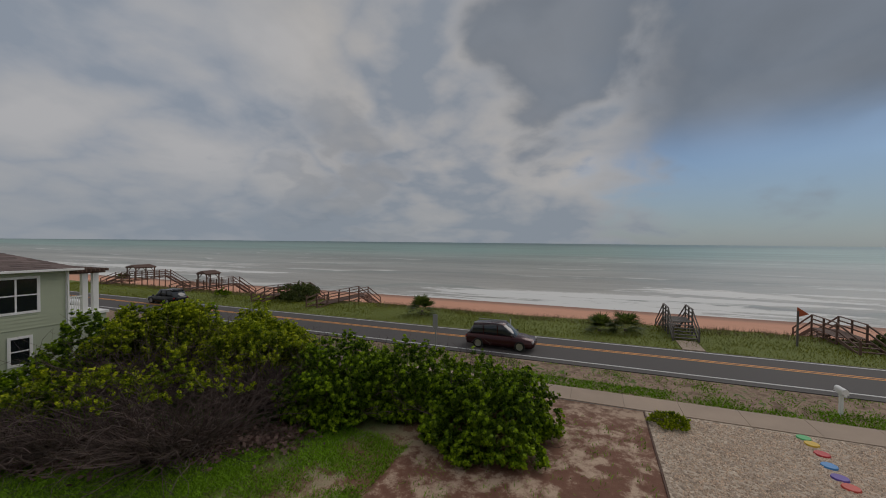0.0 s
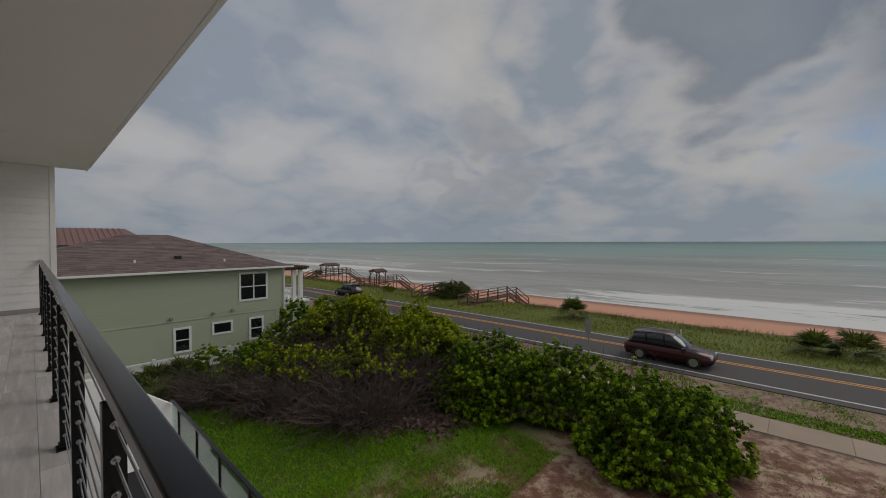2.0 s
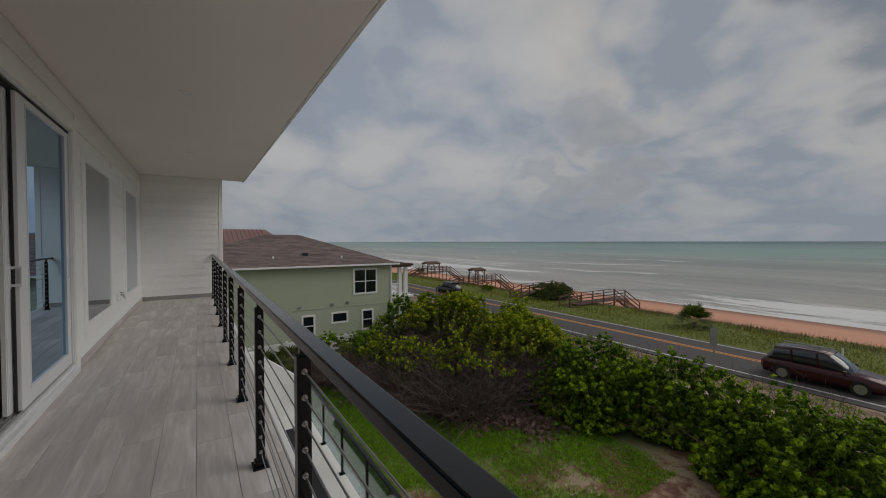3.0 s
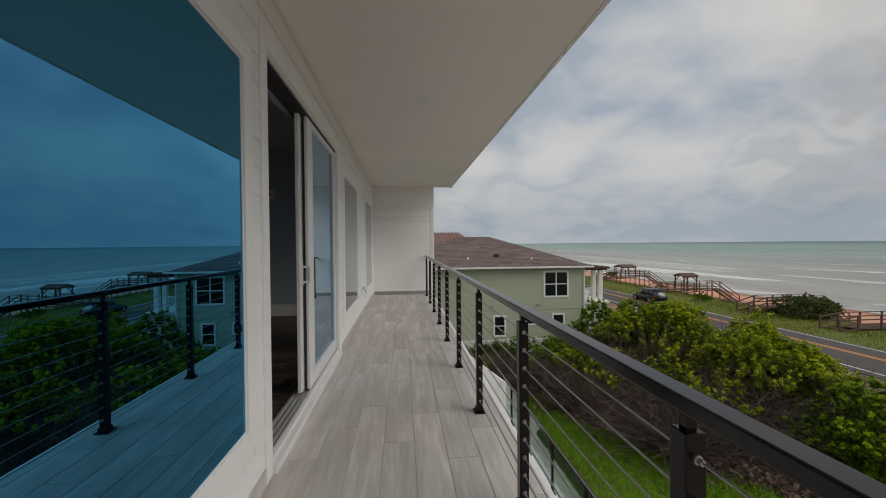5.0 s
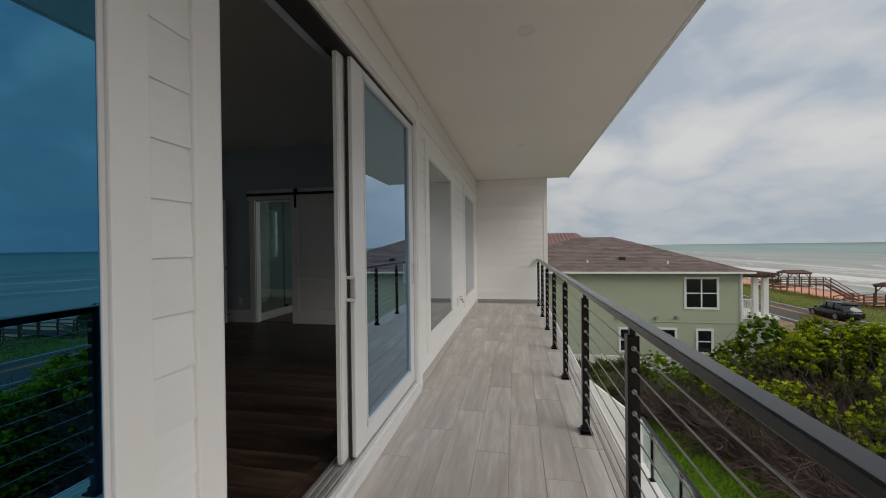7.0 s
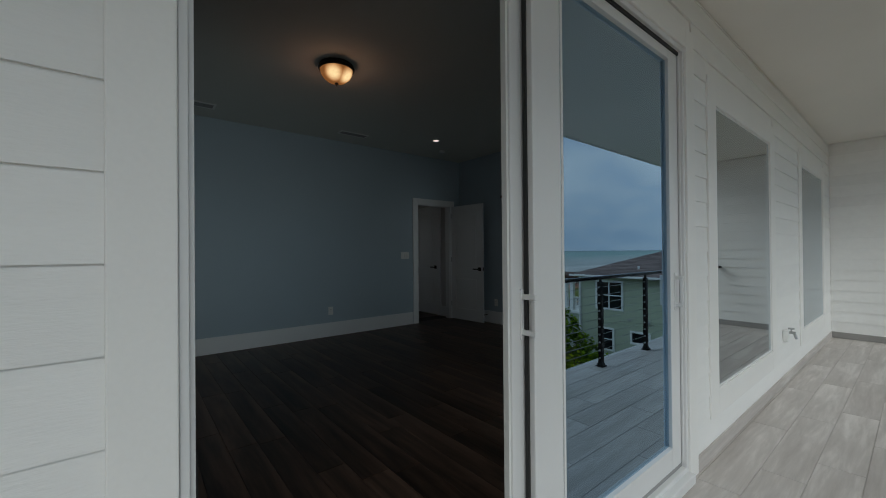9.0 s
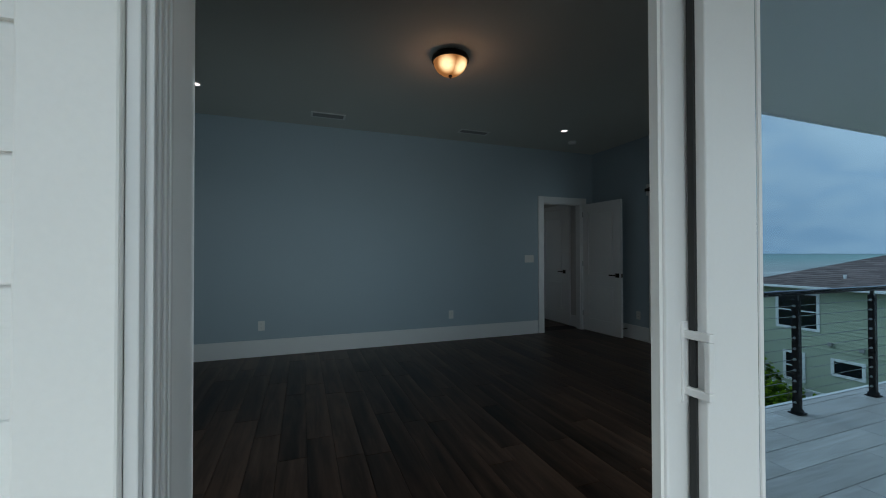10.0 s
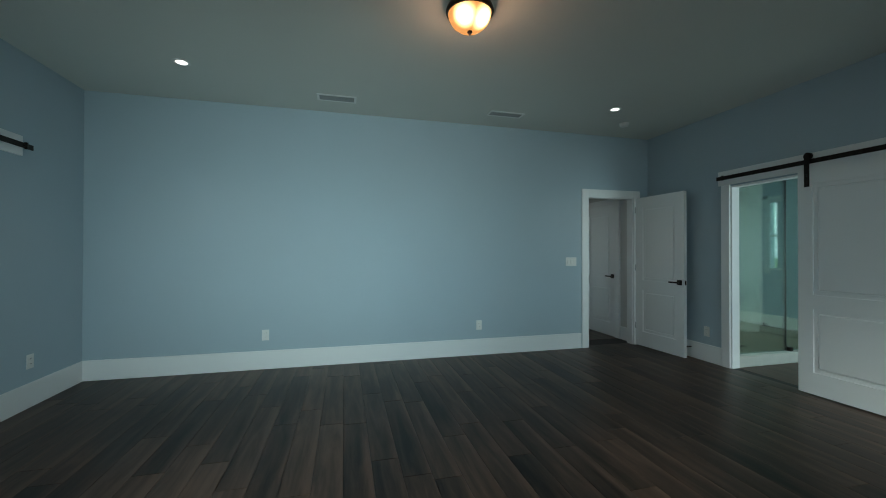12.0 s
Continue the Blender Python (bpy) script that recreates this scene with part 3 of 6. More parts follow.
wall_east = structure("wall_east", holed(-0.24, -0.022, Y0, Y1 + 0.15, -0.3, 3.3, OPEN), BLUE_WALL, "outer wall, blue-grey painted inside", "wall")
facade = structure("wall_facade", holed(-0.021, 0.0, Y0, Y1, -0.3, 3.0, OPEN), WHITE_PAINT, "white lap-sided house front along the balcony", "wall")
wall_end = structure("wall_end", one_box(0.001, Y1, -0.3, 1.60, Y1 + 0.15, 3.0), WHITE_PAINT, "white lap-sided wall closing the balcony", "wall")
wall_end_2 = structure("wall_end_2", one_box(0.001, Y0 - 0.15, -0.3, 1.60, Y0, 3.0), WHITE_PAINT, "white wall closing the balcony behind", "wall")
structure("trim_corner", one_box(1.60, Y1 - 0.02, -0.3, 1.69, Y1 + 0.17, 3.0, bevel=0.004), WHITE_PAINT, "white corner board at the end of the siding", "trim")
structure("balcony_slab", one_box(0.0, Y0 - 0.15, -0.3, 1.62, Y1 - 0.001, -0.004), GROUT, "balcony slab with grey grout", "slab")
structure("trim_slab", one_box(1.621, Y0, -0.32, 1.66, Y1 + 0.1, -0.002, bevel=0.004), WHITE_PAINT, "white edge board of the balcony slab", "trim")
structure("ceiling_balcony", one_box(0.0, Y0 - 0.3, 3.001, 2.17, Y1 + 0.1, 3.3), SOFFIT, "smooth off-white balcony soffit", "ceiling")
bm = bmesh.new()
box(bm, 2.171, Y0 - 0.3, 2.985, 2.20, Y1 + 0.13, 3.32, bevel=0.003)
box(bm, 2.201, Y0 - 0.3, 3.03, 2.235, Y1 + 0.13, 3.33, bevel=0.003)
structure("trim_fascia", bm, WHITE_PAINT, "white fascia with a drip edge round the soffit", "trim")
structure("roof", one_box(-12, Y0 - 0.3, 3.34, 2.15, Y1 + 0.08, 3.6), SHINGLE, "roof slab over the house", "roof")
structure("baseboard_end", one_box(0.004, Y1 - 0.03, 0.002, 1.59, Y1 - 0.014, 0.095, bevel=0.002), GREY_TILE, "grey tile skirting on the end wall", "baseboard")
# lower storeys of the house
structure("wall_lower", one_box(-12, Y0, GROUND, 0.0, Y1, -0.301), WHITE_PAINT, "white lower walls of the house", "wall")


def lap_board(name, length, height, axis):
    """One lap-siding board: thicker at the bottom edge. axis 0 along x, 1 along y; it faces +x or -y."""
    bm = bmesh.new()
    prof = [(0.0, 0.0), (0.013, 0.0), (0.013, 0.008), (0.005, height + 0.006), (0.0, height + 0.006)]
    ends = []
    for s in (0.0, length):
        ends.append([bm.verts.new((d, s, z) if axis else (s, -d, z)) for d, z in prof])
    a, b = ends
    for i in range(len(prof)):
        j = (i + 1) % len(prof)
        bm.faces.new((a[i], a[j], b[j], b[i]))
    bm.faces.new(a)
    bm.faces.new(b[::-1])
    return to_mesh(name, bm, SIDING)


def side_wall():
    """Siding on the front between the casings, and on the end wall."""
    h, cache = 0.16, {}
    for row in range(20):
        z = -0.07 + row * h
        top = z + h
        runs = []
        blocked = []
        for i, (a, b, lo, hi) in enumerate(OPEN):
            m = 0.1055 if i == 1 else CASING[i] + 0.0005
            mz = 0.14 if i == 1 else CASING[i] + 0.02
            if top > lo - mz + 0.02 and z < hi + mz - 0.02:
                blocked.append((a - m, b + (0.1305 if i == 1 else m)))
        y = -4.0
        for a, b in blocked + [(Y1 - 0.001, 99)]:
            if a - y > 0.05:
                runs.append((y, a))
            y = b
        for a, b in runs:
            hh = min(h, 2.985 - z)
            key = (round(b - a, 3), round(hh, 3))
            if key not in cache:
                cache[key] = lap_board("board", b - a, hh, 1)
            shared("board", cache[key], facade, (0.001, a, z))
        key = ("end", round(min(h, 2.985 - z), 3))
        if key not in cache:
            cache[key] = lap_board("board", 1.585, key[1], 0)
        shared("board", cache[key], wall_end, (0.014, Y1 - 0.001, z))


# bedroom
XB, YL, YR = -4.89, -0.265, 6.84
DOOR_Y = (5.81, 6.58, 2.26)
BARN_X = (-3.60, -2.55, 2.24)
floor_room = structure("floor_bedroom", one_box(-5.3, YL - 0.1, -0.2, -0.25, YR + 0.11, ROOM_Z - 0.006), DARK, "dark plank floor of the bedroom", "floor")
# return of the blue-grey wall, coloured white in place of daylight on it
structure("trim_return", one_box(-0.24, 1.801, ROOM_Z, -0.0885, 1.822, 2.599), DOOR_WHITE, "wall return beside the sliding door, whitened as if daylit", "trim")
structure("floor_threshold", one_box(-0.249, 1.823, -0.2, -0.161, 4.329, ROOM_Z - 0.002), FLOORBOARD, "dark threshold board inside the sliding door", "floor")
structure("wall_west", holed(XB - 0.11, XB, YL - 0.11, YR + 0.11, ROOM_Z - 0.1, CEIL + 0.1, [(DOOR_Y[0], DOOR_Y[1], ROOM_Z - 0.1, DOOR_Y[2])]), BLUE_WALL, "blue-grey painted bedroom wall with a doorway", "wall")
structure("wall_south", one_box(XB, YL - 0.11, ROOM_Z - 0.1, -0.241, YL, CEIL + 0.1), BLUE_WALL, "blue-grey painted bedroom wall", "wall")
structure("wall_north", holed_x(YR, YR + 0.11, XB, -0.241, ROOM_Z - 0.1, CEIL + 0.1, [(BARN_X[0], BARN_X[1], ROOM_Z - 0.1, BARN_X[2])]), BLUE_WALL, "blue-grey painted bedroom wall with a bathroom opening", "wall")
structure("ceiling_bedroom", one_box(XB - 0.11, YL - 0.11, CEIL, -0.241, YR + 0.11, CEIL + 0.15), ROOM_CEILING, "flat off-white bedroom ceiling", "ceiling")
for nm, b6 in (("baseboard_west", (XB, YL, XB + 0.016, DOOR_Y[0] - 0.115)), ("baseboard_south", (XB + 0.017, YL, -0.242, YL + 0.016)),
               ("baseboard_north", (XB + 0.017, YR - 0.016, BARN_X[0] - 0.105, YR)), ("baseboard_north_2", (BARN_X[1] + 0.15, YR - 0.016, -0.242, YR)),
               ("baseboard_east", (-0.256, YL + 0.017, -0.24, 1.80)), ("baseboard_east_2", (-0.256, 4.34, -0.24, YR - 0.017))):
    x0, y0, x1, y1 = b6
    structure(nm, one_box(x0, y0, ROOM_Z, x1, y1, ROOM_Z + 0.215, bevel=0.004), DOOR_WHITE, "tall white painted baseboard", "baseboard")

# hall behind the doorway
structure("floor_hall", one_box(-8.2, 5.4, -0.2, -5.31, 7.0, ROOM_Z - 0.004), FLOORBOARD, "dark hall floor", "floor")
structure("wall_hall_north", one_box(-8.2, 6.66, ROOM_Z - 0.1, XB - 0.111, 6.76, CEIL), HALL_WALL, "grey hall wall", "wall")
structure("wall_hall_south", one_box(-8.2, 5.3, ROOM_Z - 0.1, XB - 0.111, 5.4, CEIL), HALL_WALL, "grey hall wall", "wall")
# unseen opening, added so that sky light reaches the hall
structure("wall_hall_west", holed(-8.3, -8.2, 5.3, 6.76, ROOM_Z - 0.1, CEIL, [(5.55, 6.5, 0.9, 2.4)]), HALL_WALL, "grey hall end wall with an unseen opening added to light the hall", "wall")
structure("ceiling_hall", one_box(-8.3, 5.3, 2.75, XB - 0.111, 6.76, 2.85), ROOM_CEILING, "hall ceiling", "ceiling")

# bathroom behind the barn door
structure("floor_bathroom", one_box(-3.599, YR + 0.111, -0.2, -0.241, 10.1, ROOM_Z - 0.003), FLOORBOARD, "dark plank bathroom floor", "floor")
structure("floor_bathroom_back", one_box(-7.0, 9.341, -0.2, -3.6, 10.1, ROOM_Z - 0.003), FLOORBOARD, "dark plank bathroom floor", "floor")
structure("floor_shower", one_box(-5.05, YR + 0.111, -0.2, -3.721, 9.34, ROOM_Z + 0.025), MOSAIC, "tan mosaic shower floor", "floor")
structure("wall_bath_west", one_box(-5.16, YR + 0.111, ROOM_Z - 0.1, -5.05, 9.34, 2.849), MARBLE, "veined marble shower wall", "wall")
structure("wall_bath_south", one_box(-7.0, 9.23, ROOM_Z - 0.1, -5.161, 9.34, 2.849), BLUE_WALL, "blue-grey bathroom wall", "wall")
structure("wall_bath_back", one_box(-7.1, 9.23, ROOM_Z - 0.1, -7.001, 10.2, 2.849), BLUE_WALL, "blue-grey bathroom wall", "wall")
structure("wall_bath_north", holed_x(10.1, 10.2, -7.0, -0.241, ROOM_Z - 0.1, 2.849, [(-5.47, -5.35, 1.17, 2.38)]), BLUE_WALL, "blue-grey bathroom wall with a narrow window", "wall")
structure("ceiling_bathroom", one_box(-7.1, YR + 0.111, 2.85, -0.241, 10.2, 2.95), ROOM_CEILING, "bathroom ceiling", "ceiling")
structure("baseboard_bath", one_box(-7.0, 10.084, ROOM_Z, -0.242, 10.1, ROOM_Z + 0.215, bevel=0.004), DOOR_WHITE, "tall white painted baseboard", "baseboard")


def bath_window():
    ob = thing("window_5", (-5.41, 10.1, 1.17), "narrow white-cased bathroom window with a meeting rail", "window", kind="structure")
    part("side_casing", one_box(-5.57, 10.08, 1.06, -5.472, 10.1, 2.50, bevel=0.003), DOOR_WHITE, ob)
    part("head_casing", one_box(-5.471, 10.08, 2.382, -5.26, 10.1, 2.50, bevel=0.003), DOOR_WHITE, ob)
    part("sill", one_box(-5.471, 10.06, 1.13, -5.26, 10.1, 1.168, bevel=0.003), DOOR_WHITE, ob)
    part("meeting_rail", one_box(-5.47, 10.105, 1.74, -5.35, 10.13, 1.78), DOOR_WHITE, ob)
    for lo, hi in ((1.171, 1.739), (1.781, 2.379)):
        g = part("pane", one_box(-5.469, 10.11, lo, -5.351, 10.116, hi), RAIL_GLASS, ob)
        g.visible_shadow = False


bath_window()


def floor_pieces():
    """Dark planks in the bedroom, wood-look porcelain planks on the balcony."""
    w, ln = 0.178, 1.22
    bm = one_box(-ln / 2 + 0.0012, -w / 2 + 0.0012, -0.006, ln / 2 - 0.0012, w / 2 - 0.0012, 0.0, bevel=0.0012, seg=1)
    full = to_mesh("plank", bm, FLOORBOARD)
    rng = random.Random(5)
    rows = int((YR - YL) / w) + 1
    for r in range(rows):
        y = YL + w * (r + 0.5)
        if y > YR - 0.02:
            break
        x = -0.25 + rng.uniform(0.1, ln)
        while x > XB - 0.1:
            lo, hi = max(x - ln, XB - 0.1), min(x, -0.25)
            if hi - lo > 0.1:
                if hi - lo > ln - 0.01:
                    me = full
                else:
                    L = hi - lo
                    me = to_mesh("plank", one_box(-L / 2 + 0.0012, -w / 2 + 0.0012, -0.006, L / 2 - 0.0012, w / 2 - 0.0012, 0.0, bevel=0.0012, seg=1), FLOORBOARD)
                shared("plank", me, floor_room, ((lo + hi) / 2, y, ROOM_Z))
            x -= ln
    w, ln = 0.215, 1.22
    full = to_mesh("tile", one_box(-w / 2 + 0.002, -ln / 2 + 0.002, -0.017, w / 2 - 0.002, ln / 2 - 0.002, 0.0, bevel=0.0015, seg=1), TILE)
    slab = bpy.data.objects["balcony_slab"]
    cols = [0.035 + w * i for i in range(8)]
    for c, x0 in enumerate(cols):
        x1 = min(x0 + w, 1.618)
        y = Y0 + (0.2, 0.62, 0.98, 0.35, 0.79, 0.1, 0.5, 0.9)[c] - 1.22 + 0.25
        while y < Y1:
            lo, hi = max(y, Y0), min(y + ln, Y1 - 0.016)
            if hi - lo > 0.05:
                whole = hi - lo > ln - 0.01 and x1 - x0 > w - 0.01
                me = full if whole else to_mesh("tile", one_box(-(x1 - x0) / 2 + 0.002, -(hi - lo) / 2 + 0.002, -0.017, (x1 - x0) / 2 - 0.002, (hi - lo) / 2 - 0.002, 0.0, bevel=0.0015, seg=1), TILE)
                shared("tile", me, slab, ((x0 + x1) / 2, (lo + hi) / 2, 0.0))
            y += ln
    for i in range(13):
        lo, hi = Y0 + 1.22 * i, min(Y0 + 1.22 * (i + 1), Y1 - 0.016)
        if hi - lo > 0.05:
            shared("tile", to_mesh("tile", one_box(-0.0165, -(hi - lo) / 2 + 0.002, -0.017, 0.0165, (hi - lo) / 2 - 0.002, 0.0), TILE), slab, (0.0175, (lo + hi) / 2, 0.0))


# ================================================================ windows and sliding door
CASING = (0.105, 0.13, 0.17, 0.17)     # width of the boards round each opening of the front


def casing(parent, y0, y1, z0, z1, w, x1=0.022):
    for nm, b in (("side_casing", (y0 - w, z0 - w, y0, z1 + w)), ("side_casing", (y1, z0 - w, y1 + w, z1 + w)), ("head_casing", (y0, z1, y1, z1 + w)), ("sill", (y0, z0 - w, y1, z0))):
        part(nm, one_box(0.001, b[0] + 0.0005, b[1], x1, b[2] - 0.0005, b[3], bevel=0.003), WHITE_PAINT, parent)


def picture_window(nm, a, b, lo, hi, board, glass=WINDOW_GLASS):
    ob = thing(nm, (0, (a + b) / 2, lo), "fixed picture window with reflective blue-grey glass and white casing", "window", kind="structure")
    casing(ob, a, b, lo, hi, board)
    f = 0.015
    bm = bmesh.new()
    box(bm, -0.06, a, lo, 0.012, a + f, hi, bevel=0.003)
    box(bm, -0.06, b - f, lo, 0.012, b, hi, bevel=0.003)
    box(bm, -0.06, a + f, lo, 0.012, b - f, lo + f, bevel=0.003)
    box(bm, -0.06, a + f, hi - f, 0.012, b - f, hi, bevel=0.003)
    part("window_frame", bm, VINYL, ob)
    g = part("pane", one_box(0.001, a + f, lo + f, 0.007, b - f, hi - f), glass, ob)
    g.visible_shadow = False


for i, k in enumerate((0, 2, 3)):
    picture_window(f"window_{i + 1}", *OPEN[k], CASING[k], TEAL_GLASS if k == 0 else WINDOW_GLASS)


def door_panel(parent, nm, x0, x1, a, b, lo, hi, stile, label="", far=None, head=0.1):
    """A glazed panel. far: the width of the far stile where it differs; head: the height of the top rail."""
    far = far or stile
    p = part(nm, bmesh_frame(x0, x1, a, b, lo, hi, stile, far, head), VINYL, parent, label)
    g = part("pane", one_box((x0 + x1) / 2 - 0.003, a + stile, lo + 0.13, (x0 + x1) / 2 + 0.003, b - far, hi - head), DOOR_GLASS, p, "reflective tinted glass")
    g.visible_shadow = False
    bm = bmesh.new()
    for q in (a + stile, b - far - 0.012):
        box(bm, x1 - 0.001, q, lo + 0.118, x1 + 0.004, q + 0.012, hi - head + 0.012)
    box(bm, x1 - 0.001, a + stile, lo + 0.118, x1 + 0.004, b - far, lo + 0.13)
    box(bm, x1 - 0.001, a + stile, hi - head, x1 + 0.004, b - far, hi - head + 0.012)
    part("glazing_bead", bm, VINYL, p)
    return p


def bmesh_frame(x0, x1, a, b, lo, hi, s, far, head):
    bm = bmesh.new()
    box(bm, x0, a, lo, x1, a + s, hi, bevel=0.004)
    box(bm, x0, b - far, lo, x1, b, hi, bevel=0.004)
    box(bm, x0, a + s, lo, x1, b - far, lo + 0.13, bevel=0.004)
    box(bm, x0, a + s, hi - head, x1, b - far, hi, bevel=0.004)
    return bm


def d_handle(parent, x, y, z0, z1, out):
    """A square D-pull that stands off the face of the stile along +x."""
    bm = bmesh.new()
    box(bm, x, y - 0.009, z0, x + out, y + 0.009, z0 + 0.02, bevel=0.003)
    box(bm, x, y - 0.009, z1 - 0.02, x + out, y + 0.009, z1, bevel=0.003)
    box(bm, x + out - 0.015, y - 0.009, z0 + 0.02, x + out, y + 0.009, z1 - 0.02, bevel=0.003)
    box(bm, x - 0.001, y - 0.014, z0 - 0.02, x + 0.006, y + 0.014, z1 + 0.02, bevel=0.002)
    part("handle", bm, VINYL, parent, "white pull handle")


def sliding_door():
    a, b, lo, hi = OPEN[1]
    ob = thing("door_1", (0, 3.1, 0), "white sliding glass patio door, one panel slid open", "sliding door", kind="structure")
    # casing and jambs
    part("side_casing", one_box(0.001, a - 0.105, 0.0, 0.024, a, hi + 0.12, bevel=0.004), WHITE_PAINT, ob)
    part("side_casing", one_box(0.001, b, 0.0, 0.024, b + 0.13, hi + 0.12, bevel=0.004), WHITE_PAINT, ob)
    part("head_casing", one_box(0.001, a + 0.001, hi, 0.024, b - 0.001, hi + 0.12, bevel=0.004), WHITE_PAINT, ob)
    for y0, y1 in ((a + 0.001, a + 0.018), (b - 0.028, b - 0.001)):
        bm = bmesh.new()
        box(bm, -0.088, y0, 0.0, 0.012, y1, hi, bevel=0.002)
        part("jamb", bm, VINYL, ob)
        s = 1 if y0 < 3 else -1
        for x in (-0.08, -0.058, -0.032, -0.008):
            q = y1 if s > 0 else y0
            part("jamb_rib", one_box(x - 0.006, min(q, q + s * 0.011), 0.115, x + 0.006, max(q, q + s * 0.011), hi - 0.03, bevel=0.002), VINYL, ob)
    part("brush_seal", one_box(-0.052, a + 0.018, 0.30, -0.038, a + 0.036, 0.98), DARK, ob, "black rubber bumper strip on the jamb")
    bm = one_box(-0.16, a + 0.029, hi - 0.03, 0.012, b - 0.029, hi - 0.001, bevel=0.002)
    part("head_frame", bm, VINYL, ob)
    part("head_track", one_box(-0.14, a + 0.029, hi - 0.05, -0.005, b - 0.029, hi - 0.031), DARK, ob)
    bm = bmesh.new()
    box(bm, -0.16, a + 0.001, 0.0, 0.05, b - 0.001, 0.055, bevel=0.004)
    box(bm, -0.16, a + 0.029, 0.055, 0.012, b - 0.029, 0.085, bevel=0.003)
    part("sill", bm, VINYL, ob)
    for x in (-0.14, -0.10, -0.06, -0.02):
        part("track", one_box(x - 0.006, a + 0.03, 0.085, x + 0.006, b - 0.03, 0.108, bevel=0.002), TRACK, ob)
    # panels: the open one is stacked behind the fixed one
    top, bot = hi - 0.05, 0.11
    pa = door_panel(ob, "open_panel", -0.102, -0.062, 2.834, 4.20, bot, top, 0.125, "open sliding panel with a pull handle")
    pb = door_panel(ob, "fixed_panel", -0.054, -0.012, 2.905, 4.285, bot, top, 0.18, "fixed glass panel", 0.125, 0.06)
    part("edge_seal", one_box(-0.095, 2.823, bot, -0.07, 2.8335, top), PLATE, pa, "grey weather seal")
    part("edge_seal", one_box(-0.052, 2.896, bot, -0.036, 2.9045, top), DARK, pb, "black weather seal")
    d_handle(pa, -0.062, 2.895, 1.065, 1.22, 0.068)
    d_handle(pb, -0.012, 4.22, 1.05, 1.23, 0.045)


sliding_door()


# ================================================================ balcony things
def cable_railing():
    ob = thing("cable_railing", (1.45, 3, 0), "black metal balcony railing with steel cables and square posts", "railing")
    ys = [9.83] + [9.66 - 1.19 * k for k in range(1, 13)]
    post_bm = one_box(-0.025, -0.025, 0.012, 0.025, 0.025, 0.995, bevel=0.003)
    box(post_bm, -0.012, -0.012, 0.99, 0.012, 0.012, 1.037)
    post = to_mesh("post", post_bm, BLACK_METAL)
    plate_bm = one_box(-0.046, -0.055, 0.0, 0.046, 0.055, 0.012, bevel=0.003)
    box(plate_bm, -0.034, -0.034, 0.012, 0.034, 0.034, 0.04, bevel=0.004)
    plate = to_mesh("base_plate", plate_bm, BLACK_METAL)
    fb = bmesh.new()
    rod(fb, (0, -0.045, 0), (0, 0.045, 0), 0.007, seg=8)
    rod(fb, (0, -0.032, 0), (0, 0.032, 0), 0.011, seg=8)
    ferrule = to_mesh("cable_fitting", fb, STEEL)
    zs = [0.10 + 0.0935 * i for i in range(10)]
    for y in ys:
        p = shared("post", post, ob, (1.45, y, 0))
        q = new("base_plate", plate)
        q.parent = p
        for z in zs:
            c = new("cable_fitting", ferrule)
            c.parent = p
            c.matrix_basis = Matrix.Translation((0, 0, z))
    for i, z in enumerate(zs):
        bm = rod(bmesh.new(), (1.45, ys[-1], z), (1.45, ys[0], z), 0.0032, seg=6)
        part("cable", bm, CABLE, ob)
    part("top_rail", one_box(1.424, ys[-1] - 0.03, 1.036, 1.484, Y1 - 0.004, 1.074, bevel=0.005), BLACK_METAL, ob, "smooth black flat top rail")


cable_railing()


def downlight(x, y, z, mat, nm, label):
    ob = thing(nm, (x, y, z), label, "downlight")
    bm = bmesh.new()
    lathe(bm, [(0.045, 0.006), (0.047, -0.004), (0.062, -0.007), (0.07, -0.003), (0.071, 0.0)], (x, y, z), 28)
    part("trim_ring", bm, PLATE, ob, smooth=True)
    bm = bmesh.new()
    lathe(bm, [(0.0, 0.0), (0.044, 0.0)], (x, y, z - 0.003), 24)
    part("lens", bm, mat, ob)
    return ob


for y in (0.3, 3.68, 7.03):
    downlight(1.05, y, BALC_CEIL, PLATE, "downlight", "unlit white recessed downlight in the soffit")


def hose_bib():
    ob = thing("outdoor_outlet", (0.015, 6.93, 0.5), "white weatherproof outlet box with a hose tap on the siding", "outlet")
    part("box", one_box(0.012, 6.86, 0.44, 0.05, 6.94, 0.56, bevel=0.006), PLATE, ob)
    bm = bmesh.new()
    rod(bm, (0.0, 7.0, 0.52), (0.09, 7.0, 0.52), 0.014)
    rod(bm, (0.075, 7.0, 0.525), (0.095, 7.0, 0.46), 0.012)
    part("tap", bm, STEEL, ob)
    bm = rod(bmesh.new(), (0.055, 7.0, 0.53), (0.055, 7.0, 0.56), 0.005)
    rod(bm, (0.055, 7.0, 0.555), (0.055, 7.0, 0.568), 0.026, seg=12)
    part("tap_wheel", bm, STEEL, ob)


hose_bib()


